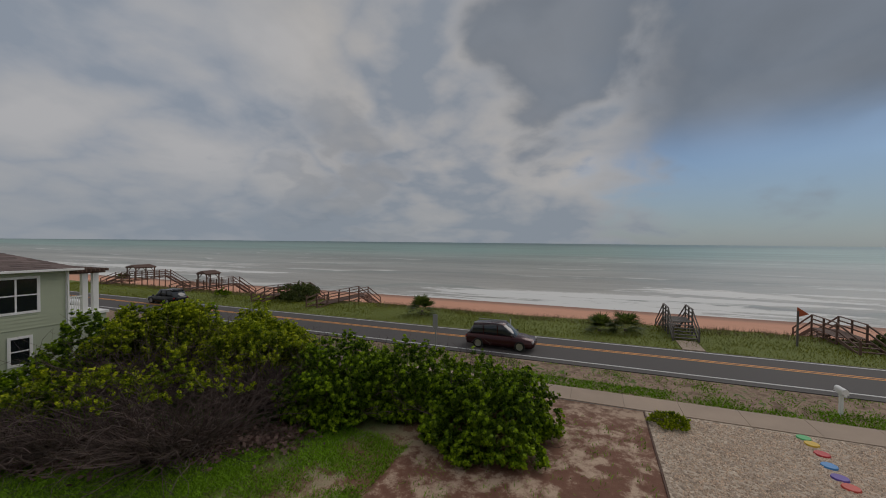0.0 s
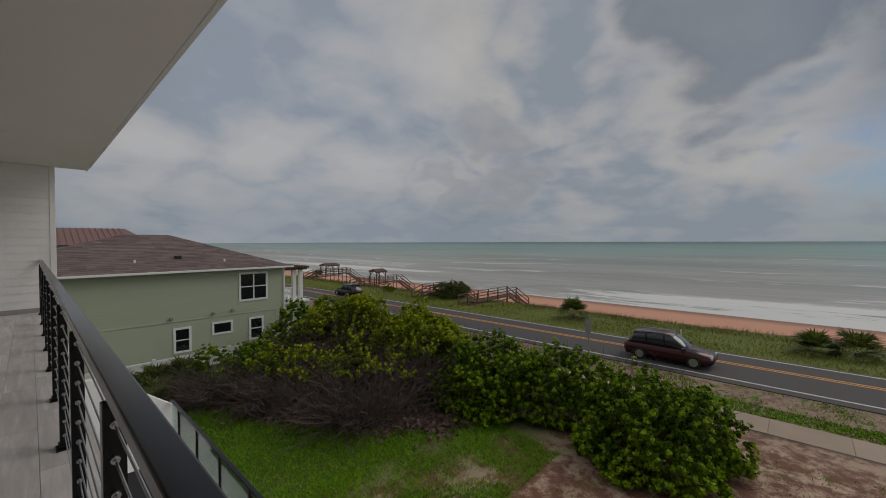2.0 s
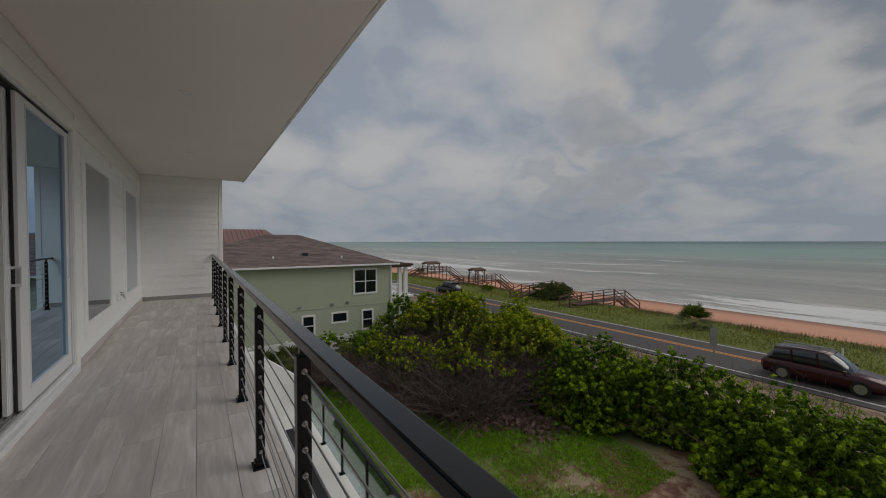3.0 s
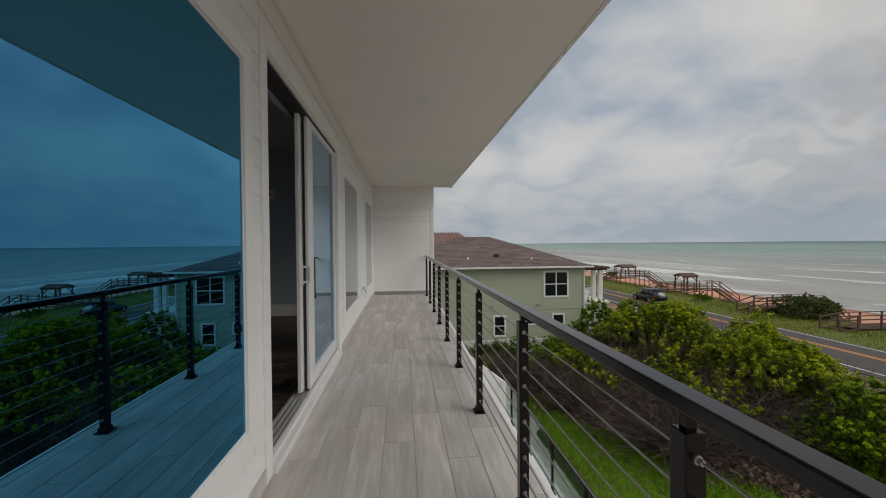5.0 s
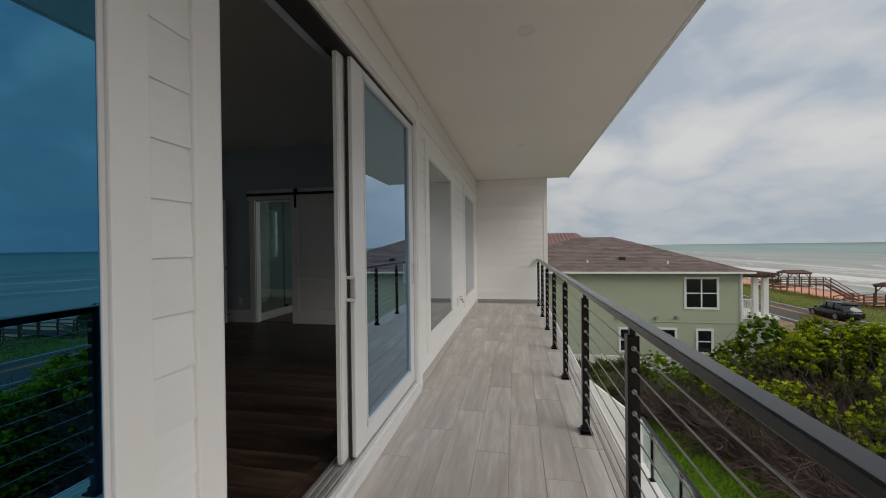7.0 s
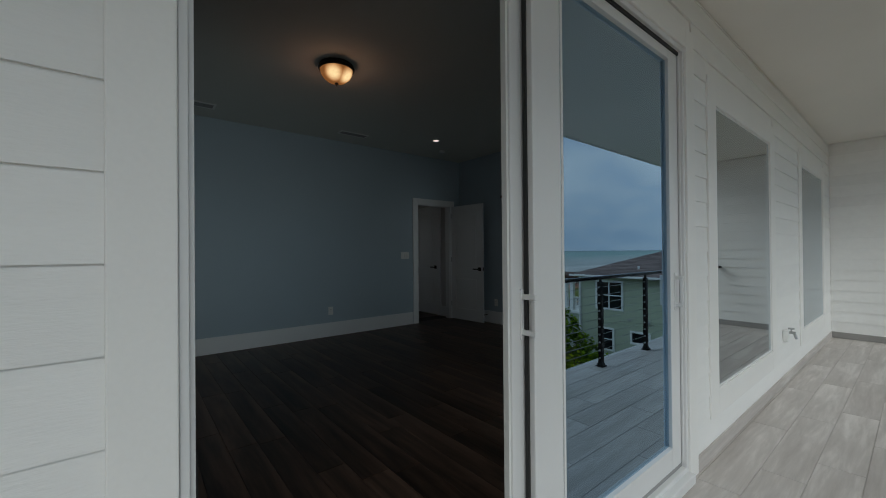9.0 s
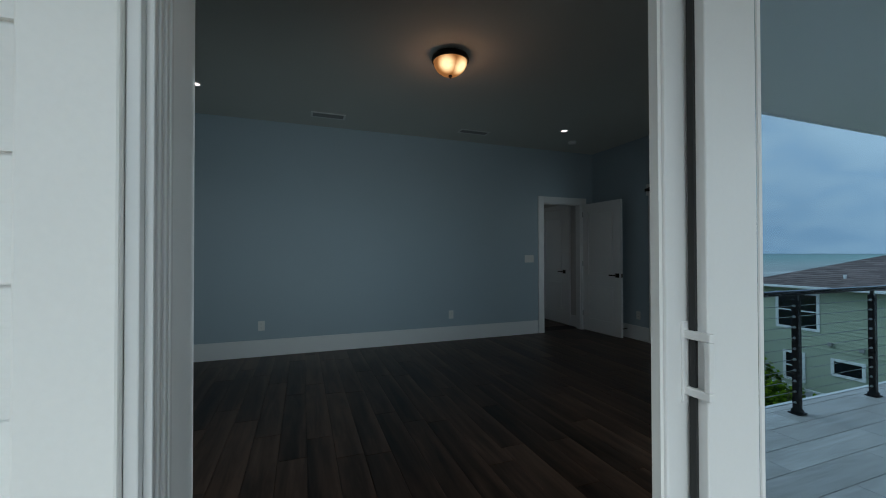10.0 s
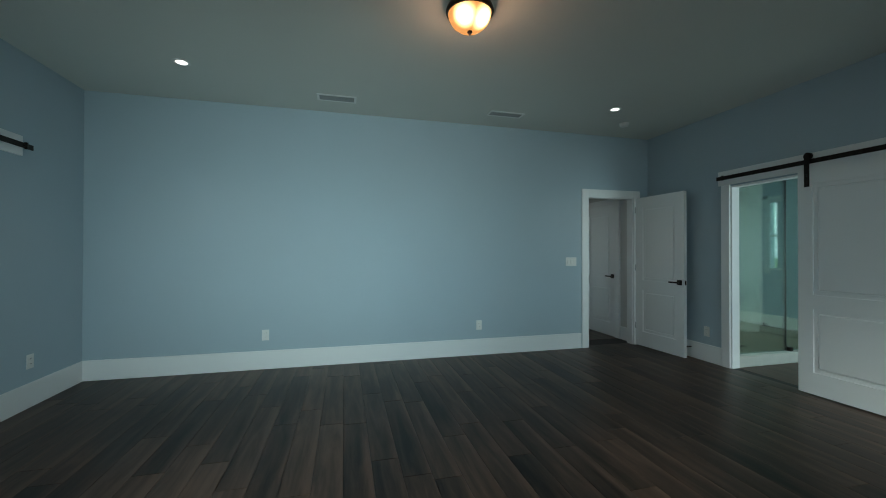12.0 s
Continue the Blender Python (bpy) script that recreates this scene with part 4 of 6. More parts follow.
# lower balcony
def lower_balcony():
    structure("lower_balcony_slab", one_box(0.001, -4.6, -3.4, 3.62, 9.9, -3.1), WHITE_PAINT, "white lower balcony slab", "slab")
    bm = bmesh.new()
    prof = [(0.001, -3.1), (3.58, -3.1), (3.58, -2.35), (2.3, -1.35), (0.001, -1.35)]
    a = [bm.verts.new((x, 9.2, z)) for x, z in prof]
    b = [bm.verts.new((x, 9.38, z)) for x, z in prof]
    bm.faces.new(a)
    bm.faces.new(b[::-1])
    for i in range(5):
        bm.faces.new((a[i], b[i], b[(i + 1) % 5], a[(i + 1) % 5]))
    structure("wall_lower_balcony", bm, WHITE_PAINT, "white stucco side wall with a sloping top", "wall")
    ob = thing("glass_railing", (3.45, 3, -3.1), "lower balcony railing with clear glass and black posts", "railing")
    ys = [8.62 - 1.31 * k for k in range(10)]
    for y in ys:
        bm = one_box(3.425, y - 0.022, -3.09, 3.47, y + 0.022, -2.18, bevel=0.003)
        p = part("post", bm, BLACK_METAL, ob)
        part("base_plate", one_box(3.39, y - 0.055, -3.1, 3.505, y + 0.055, -3.09), BLACK_METAL, p)
    for y in ys[1:] + [8.62]:
        y1 = y + 1.26 if y < 8.6 else 9.18
        g = part("pane", one_box(3.443, y + 0.03, -3.0, 3.451, y1 - 0.02, -2.22), RAIL_GLASS, ob)
        g.visible_shadow = False
    part("top_rail", one_box(3.42, ys[-1], -2.18, 3.475, 9.19, -2.13, bevel=0.004), BLACK_METAL, ob)
    so = thing("outdoor_daybed", (2.55, 6.6, -3.1), "low black outdoor daybed on the lower balcony floor", "daybed")
    part("base", one_box(2.15, 4.9, -3.099, 3.0, 8.1, -2.99, bevel=0.02), CUSHION, so)
    part("cushion", one_box(2.17, 4.93, -2.989, 2.98, 6.49, -2.92, bevel=0.03), CUSHION, so)
    part("cushion", one_box(2.17, 6.51, -2.989, 2.98, 8.07, -2.92, bevel=0.03), CUSHION, so)


lower_balcony()


# ================================================================ bedroom things
def casing_west():
    ob = thing("door_2", (XB, 6.2, ROOM_Z), "open white two-panel door in a white cased doorway", "door", kind="structure")
    a, b, hi = DOOR_Y
    w = 0.105
    part("side_casing", one_box(XB, a - w, ROOM_Z, XB + 0.022, a + 0.004, hi + 0.1, bevel=0.004), DOOR_WHITE, ob)
    part("side_casing", one_box(XB, b - 0.004, ROOM_Z, XB + 0.022, b + w, hi + 0.1, bevel=0.004), DOOR_WHITE, ob)
    part("head_casing", one_box(XB, a + 0.005, hi - 0.004, XB + 0.0215, b - 0.005, hi + 0.1, bevel=0.004), DOOR_WHITE, ob)
    bm = bmesh.new()
    box(bm, XB - 0.112, a, ROOM_Z, XB - 0.001, a + 0.018, hi, bevel=0.002)
    box(bm, XB - 0.112, b - 0.018, ROOM_Z, XB - 0.001, b, hi, bevel=0.002)
    box(bm, XB - 0.112, a + 0.018, hi - 0.018, XB - 0.001, b - 0.018, hi, bevel=0.002)
    part("jamb", bm, DOOR_WHITE, ob)
    # the leaf stands open at a right angle
    leaf = panel_leaf(ob, "door_leaf", 0.80, hi - ROOM_Z - 0.02, 0.04, pose(XB + 0.022, b + 0.03, ROOM_Z + 0.01, 0, 0, 3.5))
    lever(leaf, 0.735, 0.965, 0.04)
    bm = bmesh.new()
    for z in (0.25, 1.1, 1.95):
        rod(bm, (XB + 0.026, b + 0.02, ROOM_Z + z), (XB + 0.026, b + 0.02, ROOM_Z + z + 0.09), 0.008)
    part("hinge", bm, STEEL, ob)


def panel_leaf(parent, nm, w, h, t, m, label=""):
    """A door leaf along local x with two raised panels on both faces, facing -y."""
    bm = bmesh.new()
    box(bm, 0, 0.014, 0, w, t - 0.014, h)
    st, split = 0.125, 0.40 * h
    rails = [(0, 0.21), (split - 0.05, split + 0.09), (h - 0.14, h)]
    for y0, y1 in ((0, 0.014), (t - 0.014, t)):
        box(bm, 0, y0, 0, st, y1, h)
        box(bm, w - st, y0, 0, w, y1, h)
        for lo, hi in rails:
            box(bm, st, y0, lo, w - st, y1, hi)
    for lo, hi in ((0.21, split - 0.05), (split + 0.09, h - 0.14)):
        for y0, y1 in ((0.004, 0.0155), (t - 0.0155, t - 0.004)):
            box(bm, st + 0.04, y0, lo + 0.04, w - st - 0.04, y1, hi - 0.04, bevel=0.0105, seg=2)
    bm.transform(m)
    ob = part(nm, bm, DOOR_WHITE, parent, label)
    ob["leaf"] = 1
    LEAF[ob.name] = m
    return ob


LEAF = {}


def lever(leaf, x, z, t):
    m = LEAF[leaf.name]
    bm = bmesh.new()
    for y0, s in ((0.0, -1), (t, 1)):
        box(bm, x - 0.033, min(y0, y0 + s * 0.012), z - 0.033, x + 0.033, max(y0, y0 + s * 0.012), z + 0.033, bevel=0.002)
        rod(bm, (x, y0, z), (x, y0 + s * 0.05, z), 0.01)
        box(bm, x - 0.125, y0 + s * 0.05 - 0.007, z - 0.01, x + 0.012, y0 + s * 0.05 + 0.007, z + 0.01, bevel=0.002)
    box(bm, x + 0.055, t / 2 - 0.012, z - 0.03, x + 0.067, t / 2 + 0.012, z + 0.03)
    bm.transform(m)
    part("lever_handle", bm, BRONZE, leaf, "black lever handle")


casing_west()


def hall_door():
    ob = thing("door_3", (-5.9, 6.66, ROOM_Z), "closed white two-panel hall door with a black lever", "door", kind="structure")
    x1, x0, hi = -5.36, -6.16, 2.22
    m = pose(x0, 6.640, ROOM_Z + 0.01)
    leaf = panel_leaf(ob, "door_leaf", x1 - x0, hi - ROOM_Z, 0.03, m)
    lever_one(leaf, m, x1 - x0 - 0.06, 0.97)
    w = 0.1
    for nm, a, b, lo, up in (("side_casing", x0 - w, x0, ROOM_Z, hi + w), ("side_casing", x1, x1 + w, ROOM_Z, hi + w), ("head_casing", x0 + 0.001, x1 - 0.001, hi + 0.012, hi + w)):
        part(nm, one_box(a, 6.628, lo, b, 6.6595, up, bevel=0.003), DOOR_WHITE, ob)
    structure("baseboard_hall", one_box(x1 + w + 0.002, 6.644, ROOM_Z, XB - 0.113, 6.6595, ROOM_Z + 0.2, bevel=0.003), DOOR_WHITE, "white hall baseboard", "baseboard")


def lever_one(leaf, m, x, z):
    bm = bmesh.new()
    box(bm, x - 0.033, -0.012, z - 0.033, x + 0.033, 0, z + 0.033, bevel=0.002)
    rod(bm, (x, 0, z), (x, -0.05, z), 0.01)
    box(bm, x - 0.125, -0.057, z - 0.01, x + 0.012, -0.043, z + 0.01, bevel=0.002)
    bm.transform(m)
    part("lever_handle", bm, BRONZE, leaf, "black lever handle")


hall_door()


def barn_door(nm, xe, width, y, s, rail_a, rail_b, board_a, board_b, label):
    """A sliding barn door hung on a flat rail. s: the way that it faces along y; xe: the edge nearer the back wall."""
    ob = thing(nm, (xe + width / 2, y, ROOM_Z), label, "barn door")
    board = thing("barn_rail", ((rail_a + rail_b) / 2, y, 2.3), "black barn-door rail on a white backing board", "rail")
    part("backing_board", one_box(board_a, min(y, y + s * 0.022), 2.255, board_b, max(y, y + s * 0.022), 2.425, bevel=0.003), DOOR_WHITE, board)
    part("flat_rail", one_box(rail_a, min(y + s * 0.05, y + s * 0.058), 2.315, rail_b, max(y + s * 0.05, y + s * 0.058), 2.36, bevel=0.002), BRONZE, board)
    x = rail_a + 0.1
    while x < rail_b:
        part("standoff", rod(bmesh.new(), (x, y + s * 0.022, 2.338), (x, y + s * 0.066, 2.338), 0.011, seg=8), BRONZE, board)
        x += 0.42
    part("end_stop", one_box(rail_a + 0.07, min(y + s * 0.049, y + s * 0.068), 2.31, rail_a + 0.09, max(y + s * 0.049, y + s * 0.068), 2.368, bevel=0.003), BRONZE, board)
    t, gap = 0.036, 0.036
    y0 = y + s * (gap + t) if s < 0 else y + gap
    leaf = panel_leaf(ob, "door_leaf", width, 2.24 - ROOM_Z, t, pose(xe, y0, ROOM_Z + 0.012))
    face = y + s * (gap + t)
    for x in (xe + 0.08, xe + width - 0.08):
        bm = one_box(x - 0.022, min(face, face + s * 0.007), 2.09, x + 0.022, max(face, face + s * 0.007), 2.41, bevel=0.002)
        rod(bm, (x, face - s * 0.03, 2.392), (x, face - s * 0.003, 2.392), 0.034, seg=20)
        for z in (2.13, 2.2):
            rod(bm, (x, face, z), (x, face + s * 0.016, z), 0.009, seg=6)
        part("hanger", bm, BRONZE, leaf, "black strap hanger with a wheel")


barn_door("barn_door", -2.85, 1.06, YR, -1, -3.73, -1.60, -3.737, -1.55, "white two-panel barn door slid half across the bathroom opening")
barn_door("barn_door", -3.60, 1.06, YL, 1, -4.12, -1.9, -4.06, -1.85, "white two-panel barn door hung on the blue-grey wall")


def bath_casing():
    a, b, hi = BARN_X
    ob = thing("door_4", ((a + b) / 2, YR, ROOM_Z), "white cased opening to the bathroom", "doorway", kind="structure")
    part("side_casing", one_box(a - 0.10, YR - 0.022, ROOM_Z, a + 0.003, YR, 2.254, bevel=0.003), DOOR_WHITE, ob)
    part("side_casing", one_box(b - 0.003, YR - 0.022, ROOM_Z, b + 0.14, YR, 2.254, bevel=0.003), DOOR_WHITE, ob)
    bm = bmesh.new()
    box(bm, a, YR + 0.001, ROOM_Z, a + 0.018, YR + 0.112, hi)
    box(bm, b - 0.018, YR + 0.001, ROOM_Z, b, YR + 0.112, hi)
    box(bm, a + 0.018, YR + 0.001, hi - 0.018, b - 0.018, YR + 0.112, hi)
    part("jamb", bm, DOOR_WHITE, ob)


bath_casing()


def shower():
    ob = thing("shower_enclosure", (-3.66, 8.1, ROOM_Z), "frameless glass shower screen on a white marble curb", "shower")
    part("curb", one_box(-3.72, YR + 0.112, ROOM_Z - 0.003, -3.60, 9.34, ROOM_Z + 0.13, bevel=0.006), MARBLE_CURB, ob)
    for a, b, lab in ((YR + 0.115, 7.79, "fixed clear glass"), (7.80, 9.30, "clear glass door")):
        g = part("pane", one_box(-3.665, a, ROOM_Z + 0.14, -3.655, b, 2.40, bevel=0.001), SHOWER_GLASS, ob, lab)
        g.visible_shadow = False
    part("pane_edge", one_box(-3.666, 7.7905, ROOM_Z + 0.14, -3.654, 7.7995, 2.40), DARK, ob, "dark polished glass edge")
    g = part("pane", one_box(-5.04, 9.315, ROOM_Z + 0.14, -3.67, 9.325, 2.40, bevel=0.001), SHOWER_GLASS, ob, "clear glass end screen")
    g.visible_shadow = False
    part("end_curb", one_box(-5.049, 9.26, ROOM_Z + 0.026, -3.721, 9.339, ROOM_Z + 0.13, bevel=0.006), MARBLE_CURB, ob)
    for x, y, z in ((-3.66, 7.86, ROOM_Z + 0.13), (-5.0, 9.32, ROOM_Z + 0.13), (-5.0, 9.32, 2.36)):
        part("clip", one_box(x - 0.025, y - 0.025, z, x + 0.025, y + 0.025, z + 0.05, bevel=0.003), BRONZE, ob, "small dark metal clip")
    part("drain", lathe(bmesh.new(), [(0.0, 0.004), (0.05, 0.004), (0.056, 0.0)], (-4.31, 7.95, ROOM_Z + 0.026), 20), BRONZE, ob, "round dark drain cover")


shower()


def ceiling_lamp():
    c = (-2.535, 3.24, CEIL)
    ob = thing("ceiling_lamp", c, "lit flush ceiling lamp with a dark bronze rim and alabaster bowl", "ceiling lamp")
    bm = bmesh.new()
    lathe(bm, [(0.0, 0.0), (0.135, 0.0), (0.157, -0.015), (0.166, -0.04), (0.163, -0.055), (0.152, -0.062), (0.146, -0.05)], c, 48)
    part("rim", bm, BRONZE, ob, smooth=True)
    bm = bmesh.new()
    lathe(bm, [(0.15, -0.055), (0.143, -0.09), (0.122, -0.127), (0.086, -0.157), (0.045, -0.173), (0.0, -0.178)], c, 48)
    part("bowl", bm, LAMP_GLOW, ob, "glowing alabaster glass bowl", smooth=True)
    bm = bmesh.new()
    lathe(bm, [(0.0, -0.17), (0.016, -0.176), (0.018, -0.186), (0.008, -0.194), (0.006, -0.203), (0.0, -0.207)], c, 16)
    part("finial", bm, BRONZE, ob, smooth=True)
    lamp = bpy.data.lights.new("bulb", "POINT")
    lamp.energy, lamp.color, lamp.shadow_soft_size = 0.7, (1.0, 0.5, 0.3), 0.08
    new("bulb", lamp).matrix_world = Matrix.Translation((c[0], c[1], c[2] - 0.26))


ceiling_lamp()
# daylight through the windows and the open door
for a, b, lo, hi, watts, fan in ((*OPEN[0], 0.6, 85), (1.83, 2.78, 0.12, 2.52, 3.3, 82), (*OPEN[2], 0.7, 85), (*OPEN[3], 6.0, 120)):
    sky_lamp = bpy.data.lights.new("window_daylight", "AREA")
    sky_lamp.shape, sky_lamp.size, sky_lamp.size_y, sky_lamp.energy, sky_lamp.color, sky_lamp.spread = "RECTANGLE", hi - lo - 0.06, b - a - 0.06, watts, (0.93, 1.0, 1.0), radians(fan)
    new("window_daylight", sky_lamp).matrix_world = look((-0.225, (a + b) / 2, (lo + hi) / 2), (-3, (a + b) / 2, (lo + hi) / 2))
for x, y in ((-3.94, 0.98), (-3.94, 5.52), (-1.25, 0.98), (-1.25, 5.52)):
    downlight(x, y, CEIL, CAN_GLOW, "downlight", "lit recessed downlight in the bedroom ceiling")
    spot = bpy.data.lights.new("downlight_bulb", "SPOT")
    spot.energy, spot.spot_size, spot.spot_blend, spot.color, spot.shadow_soft_size = 1.5, radians(110), 0.8, (1.0, 0.8, 0.68), 0.04
    new("downlight_bulb", spot).matrix_world = Matrix.Translation((x, y, CEIL - 0.02))


def vent(x0, y0, x1, y1, nm="ceiling_vent"):
    z = CEIL
    ob = thing(nm, ((x0 + x1) / 2, (y0 + y1) / 2, z), "grey louvred air vent in the ceiling", "vent")
    bm = bmesh.new()
    for b in ((x0, y0, x1, y0 + 0.025), (x0, y1 - 0.025, x1, y1), (x0, y0 + 0.025, x0 + 0.025, y1 - 0.025), (x1 - 0.025, y0 + 0.025, x1, y1 - 0.025)):
        box(bm, b[0], b[1], z - 0.008, b[2], b[3], z)
    part("frame", bm, PLATE, ob, "white enamel rim")
    part("backing", one_box(x0 + 0.02, y0 + 0.02, z - 0.0015, x1 - 0.02, y1 - 0.02, z - 0.0005), DARK, ob)
    x = x0 + 0.035
    while x < x1 - 0.03:
        bm = bmesh.new()
        beam(bm, (x, y0 + 0.025, z - 0.006), (x, y1 - 0.025, z - 0.006), 0.014, 0.003)
        part("slat", bm, VENT_GREY, ob)
        x += 0.022


vent(-4.52, 2.11, -4.34, 2.53)
vent(-4.50, 4.10, -4.34, 4.55)


def smoke_alarm():
    ob = thing("smoke_alarm", (-4.35, 5.98, CEIL), "small white round smoke alarm on the ceiling", "smoke alarm")
    part("base", lathe(bmesh.new(), [(0.0, 0.0), (0.06, 0.0), (0.06, -0.012)], (-4.35, 5.98, CEIL), 28), PLATE, ob, smooth=True)
    part("cover", lathe(bmesh.new(), [(0.056, -0.012), (0.052, -0.035), (0.03, -0.042), (0.0, -0.042)], (-4.35, 5.98, CEIL), 28), PLATE, ob, smooth=True)


smoke_alarm()


def door_stop():
    at = (-4.12, YR - 0.016, 0.22)
    ob = thing("door_stop", at, "small black door stop on the white baseboard", "door stop")
    part("rod", rod(bmesh.new(), at, (at[0], at[1] - 0.07, at[2]), 0.006, seg=10), BRONZE, ob)
    part("tip", rod(bmesh.new(), (at[0], at[1] - 0.07, at[2]), (at[0], at[1] - 0.085, at[2]), 0.011, seg=12), BRONZE, ob, "black rubber tip")


door_stop()


def wall_plate(nm, at, normal, w, h, kind, label):
    """An outlet or switch plate; normal is 'x+', 'y+' or 'y-'."""
    turn = {"x+": 0, "y+": 90, "y-": -90}[normal]
    m = pose(*at, 0, 0, turn)
    ob = thing(nm, at, label, nm.replace("_", " "))
    bm = one_box(0, -w / 2, -h / 2, 0.007, w / 2, h / 2, bevel=0.003)
    bm.transform(m)
    part("plate", bm, PLATE, ob)
    if kind == "outlet":
        for z in (-0.022, 0.022):
            bm = one_box(0.007, -0.017, z - 0.015, 0.0095, 0.017, z + 0.015, bevel=0.002)
            bm.transform(m)
            f = part("socket", bm, PLATE, ob)
            bm = bmesh.new()
            for y in (-0.007, 0.006):
                box(bm, 0.0096, y, z - 0.003, 0.0102, y + 0.002, z + 0.008)
            bm.transform(m)
            part("slot", bm, DARK, f)
    else:
        for y in (-0.046, 0.0, 0.046):
            bm = one_box(0.007, y - 0.016, -0.033, 0.011, y + 0.016, 0.033, bevel=0.002)
            bm.transform(m)
            part("rocker", bm, PLATE, ob)


wall_plate("wall_outlet", (XB, 1.52, 0.475), "x+", 0.078, 0.125, "outlet", "white wall outlet on the blue-grey wall")
wall_plate("wall_outlet", (XB, 4.15, 0.475), "x+", 0.078, 0.125, "outlet", "white wall outlet on the blue-grey wall")
wall_plate("wall_outlet", (-3.91, YR, 0.455), "y-", 0.078, 0.125, "outlet", "white wall outlet beside the open door")
wall_plate("wall_outlet", (-4.19, YL, 0.48), "y+", 0.078, 0.125, "outlet", "white wall outlet below the barn rail")
wall_plate("light_switch", (XB, 5.535, 1.315), "x+", 0.17, 0.122, "switch", "white three-gang rocker switch by the doorway")
structure("baseboard_front", one_box(0.0145, -4.0, 0.0015, 0.0225, 1.69, 0.10, bevel=0.002), TILE, "pale tile skirting along the siding", "baseboard")
structure("baseboard_front_2", one_box(0.0145, 4.465, 0.0015, 0.0225, Y1 - 0.031, 0.10, bevel=0.002), TILE, "pale tile skirting along the siding", "baseboard")


# ================================================================ neighbour's house
def hip_roof(x0, y0, x1, y1, z0, rx0, rx1, ry, zr, t=0.16):
    bm = bmesh.new()
    lo = [bm.verts.new(v) for v in ((x0, y0, z0), (x1, y0, z0), (x1, y1, z0), (x0, y1, z0))]
    r0, r1 = bm.verts.new((rx0, ry, zr)), bm.verts.new((rx1, ry, zr))
    for f in ((lo[0], lo[1], r1, r0), (lo[1], lo[2], r1), (lo[2], lo[3], r0, r1), (lo[3], lo[0], r0)):
        bm.faces.new(f)
    bm.faces.new(lo[::-1])
    return bm


def shingle_courses(x0, x1, y0, z0, rx0, rx1, ry, zr):
    """Courses of shingles laid on the near slope, stepped, each course cut into tabs."""
    rng, vs, fs = random.Random(11), [], []
    n = 26
    for i in range(n):
        f0, f1 = i / n, (i + 1.15) / n
        f1 = min(f1, 1)
        ya, za, yb, zb = y0 + (ry - y0) * f0, z0 + (zr - z0) * f0, y0 + (ry - y0) * f1, z0 + (zr - z0) * f1
        la, lb = x0 + (rx0 - x0) * f0, x0 + (rx0 - x0) * f1
        ra, rb = x1 + (rx1 - x1) * f0, x1 + (rx1 - x1) * f1
        x = la
        while x < ra - 0.05:
            w = rng.uniform(0.35, 0.75)
            e = min(x + w, ra)
            g = lambda q: lb if q < lb else (rb if q > rb else q)
            b = len(vs)
            up = 0.022 + rng.uniform(0, 0.012)
            vs += [(x, ya, za + up), (e - 0.012, ya, za + up), (g(e - 0.012), yb, zb + 0.008), (g(x), yb, zb + 0.008), (x, ya, za - 0.005), (e - 0.012, ya, za - 0.005)]
            fs += [(b, b + 1, b + 2, b + 3), (b + 4, b + 5, b + 1, b)]
            x = e
    return raw("shingle_layer", vs, fs, SHINGLE)


def house_window(ob, x0, x1, z0, z1, y, cols, rows):
    w = part("window", window_trim(x0, x1, z0, z1, y), WHITE_PAINT, ob)
    cw, rh = (x1 - x0) / cols, (z1 - z0) / rows
    for i in range(cols):
        for j in range(rows):
            part("pane", one_box(x0 + i * cw + 0.035, y - 0.012, z0 + j * rh + 0.03, x0 + (i + 1) * cw - 0.035, y - 0.006, z0 + (j + 1) * rh - 0.03), HOUSE_GLASS, w)
    bm = bmesh.new()
    for i in range(1, cols):
        box(bm, x0 + i * cw - 0.035, y - 0.03, z0, x0 + i * cw + 0.035, y - 0.004, z1)
    for j in range(1, rows):
        box(bm, x0, y - 0.026, z0 + j * rh - 0.03, x1, y - 0.0045, z0 + j * rh + 0.03)
    if cols * rows > 1:
        part("glazing_bar", bm, WHITE_PAINT, w)


def window_trim(x0, x1, z0, z1, y, w=0.09):
    bm = bmesh.new()
    box(bm, x0 - w, y - 0.035, z0 - w, x0 + 0.03, y - 0.001, z1 + w, bevel=0.004)
    box(bm, x1 - 0.03, y - 0.035, z0 - w, x1 + w, y - 0.001, z1 + w, bevel=0.004)
    box(bm, x0 + 0.03, y - 0.035, z0 - w, x1 - 0.03, y - 0.001, z0 + 0.03, bevel=0.004)
    box(bm, x0 + 0.03, y - 0.035, z1 - 0.03, x1 - 0.03, y - 0.001, z1 + w, bevel=0.004)
    return bm


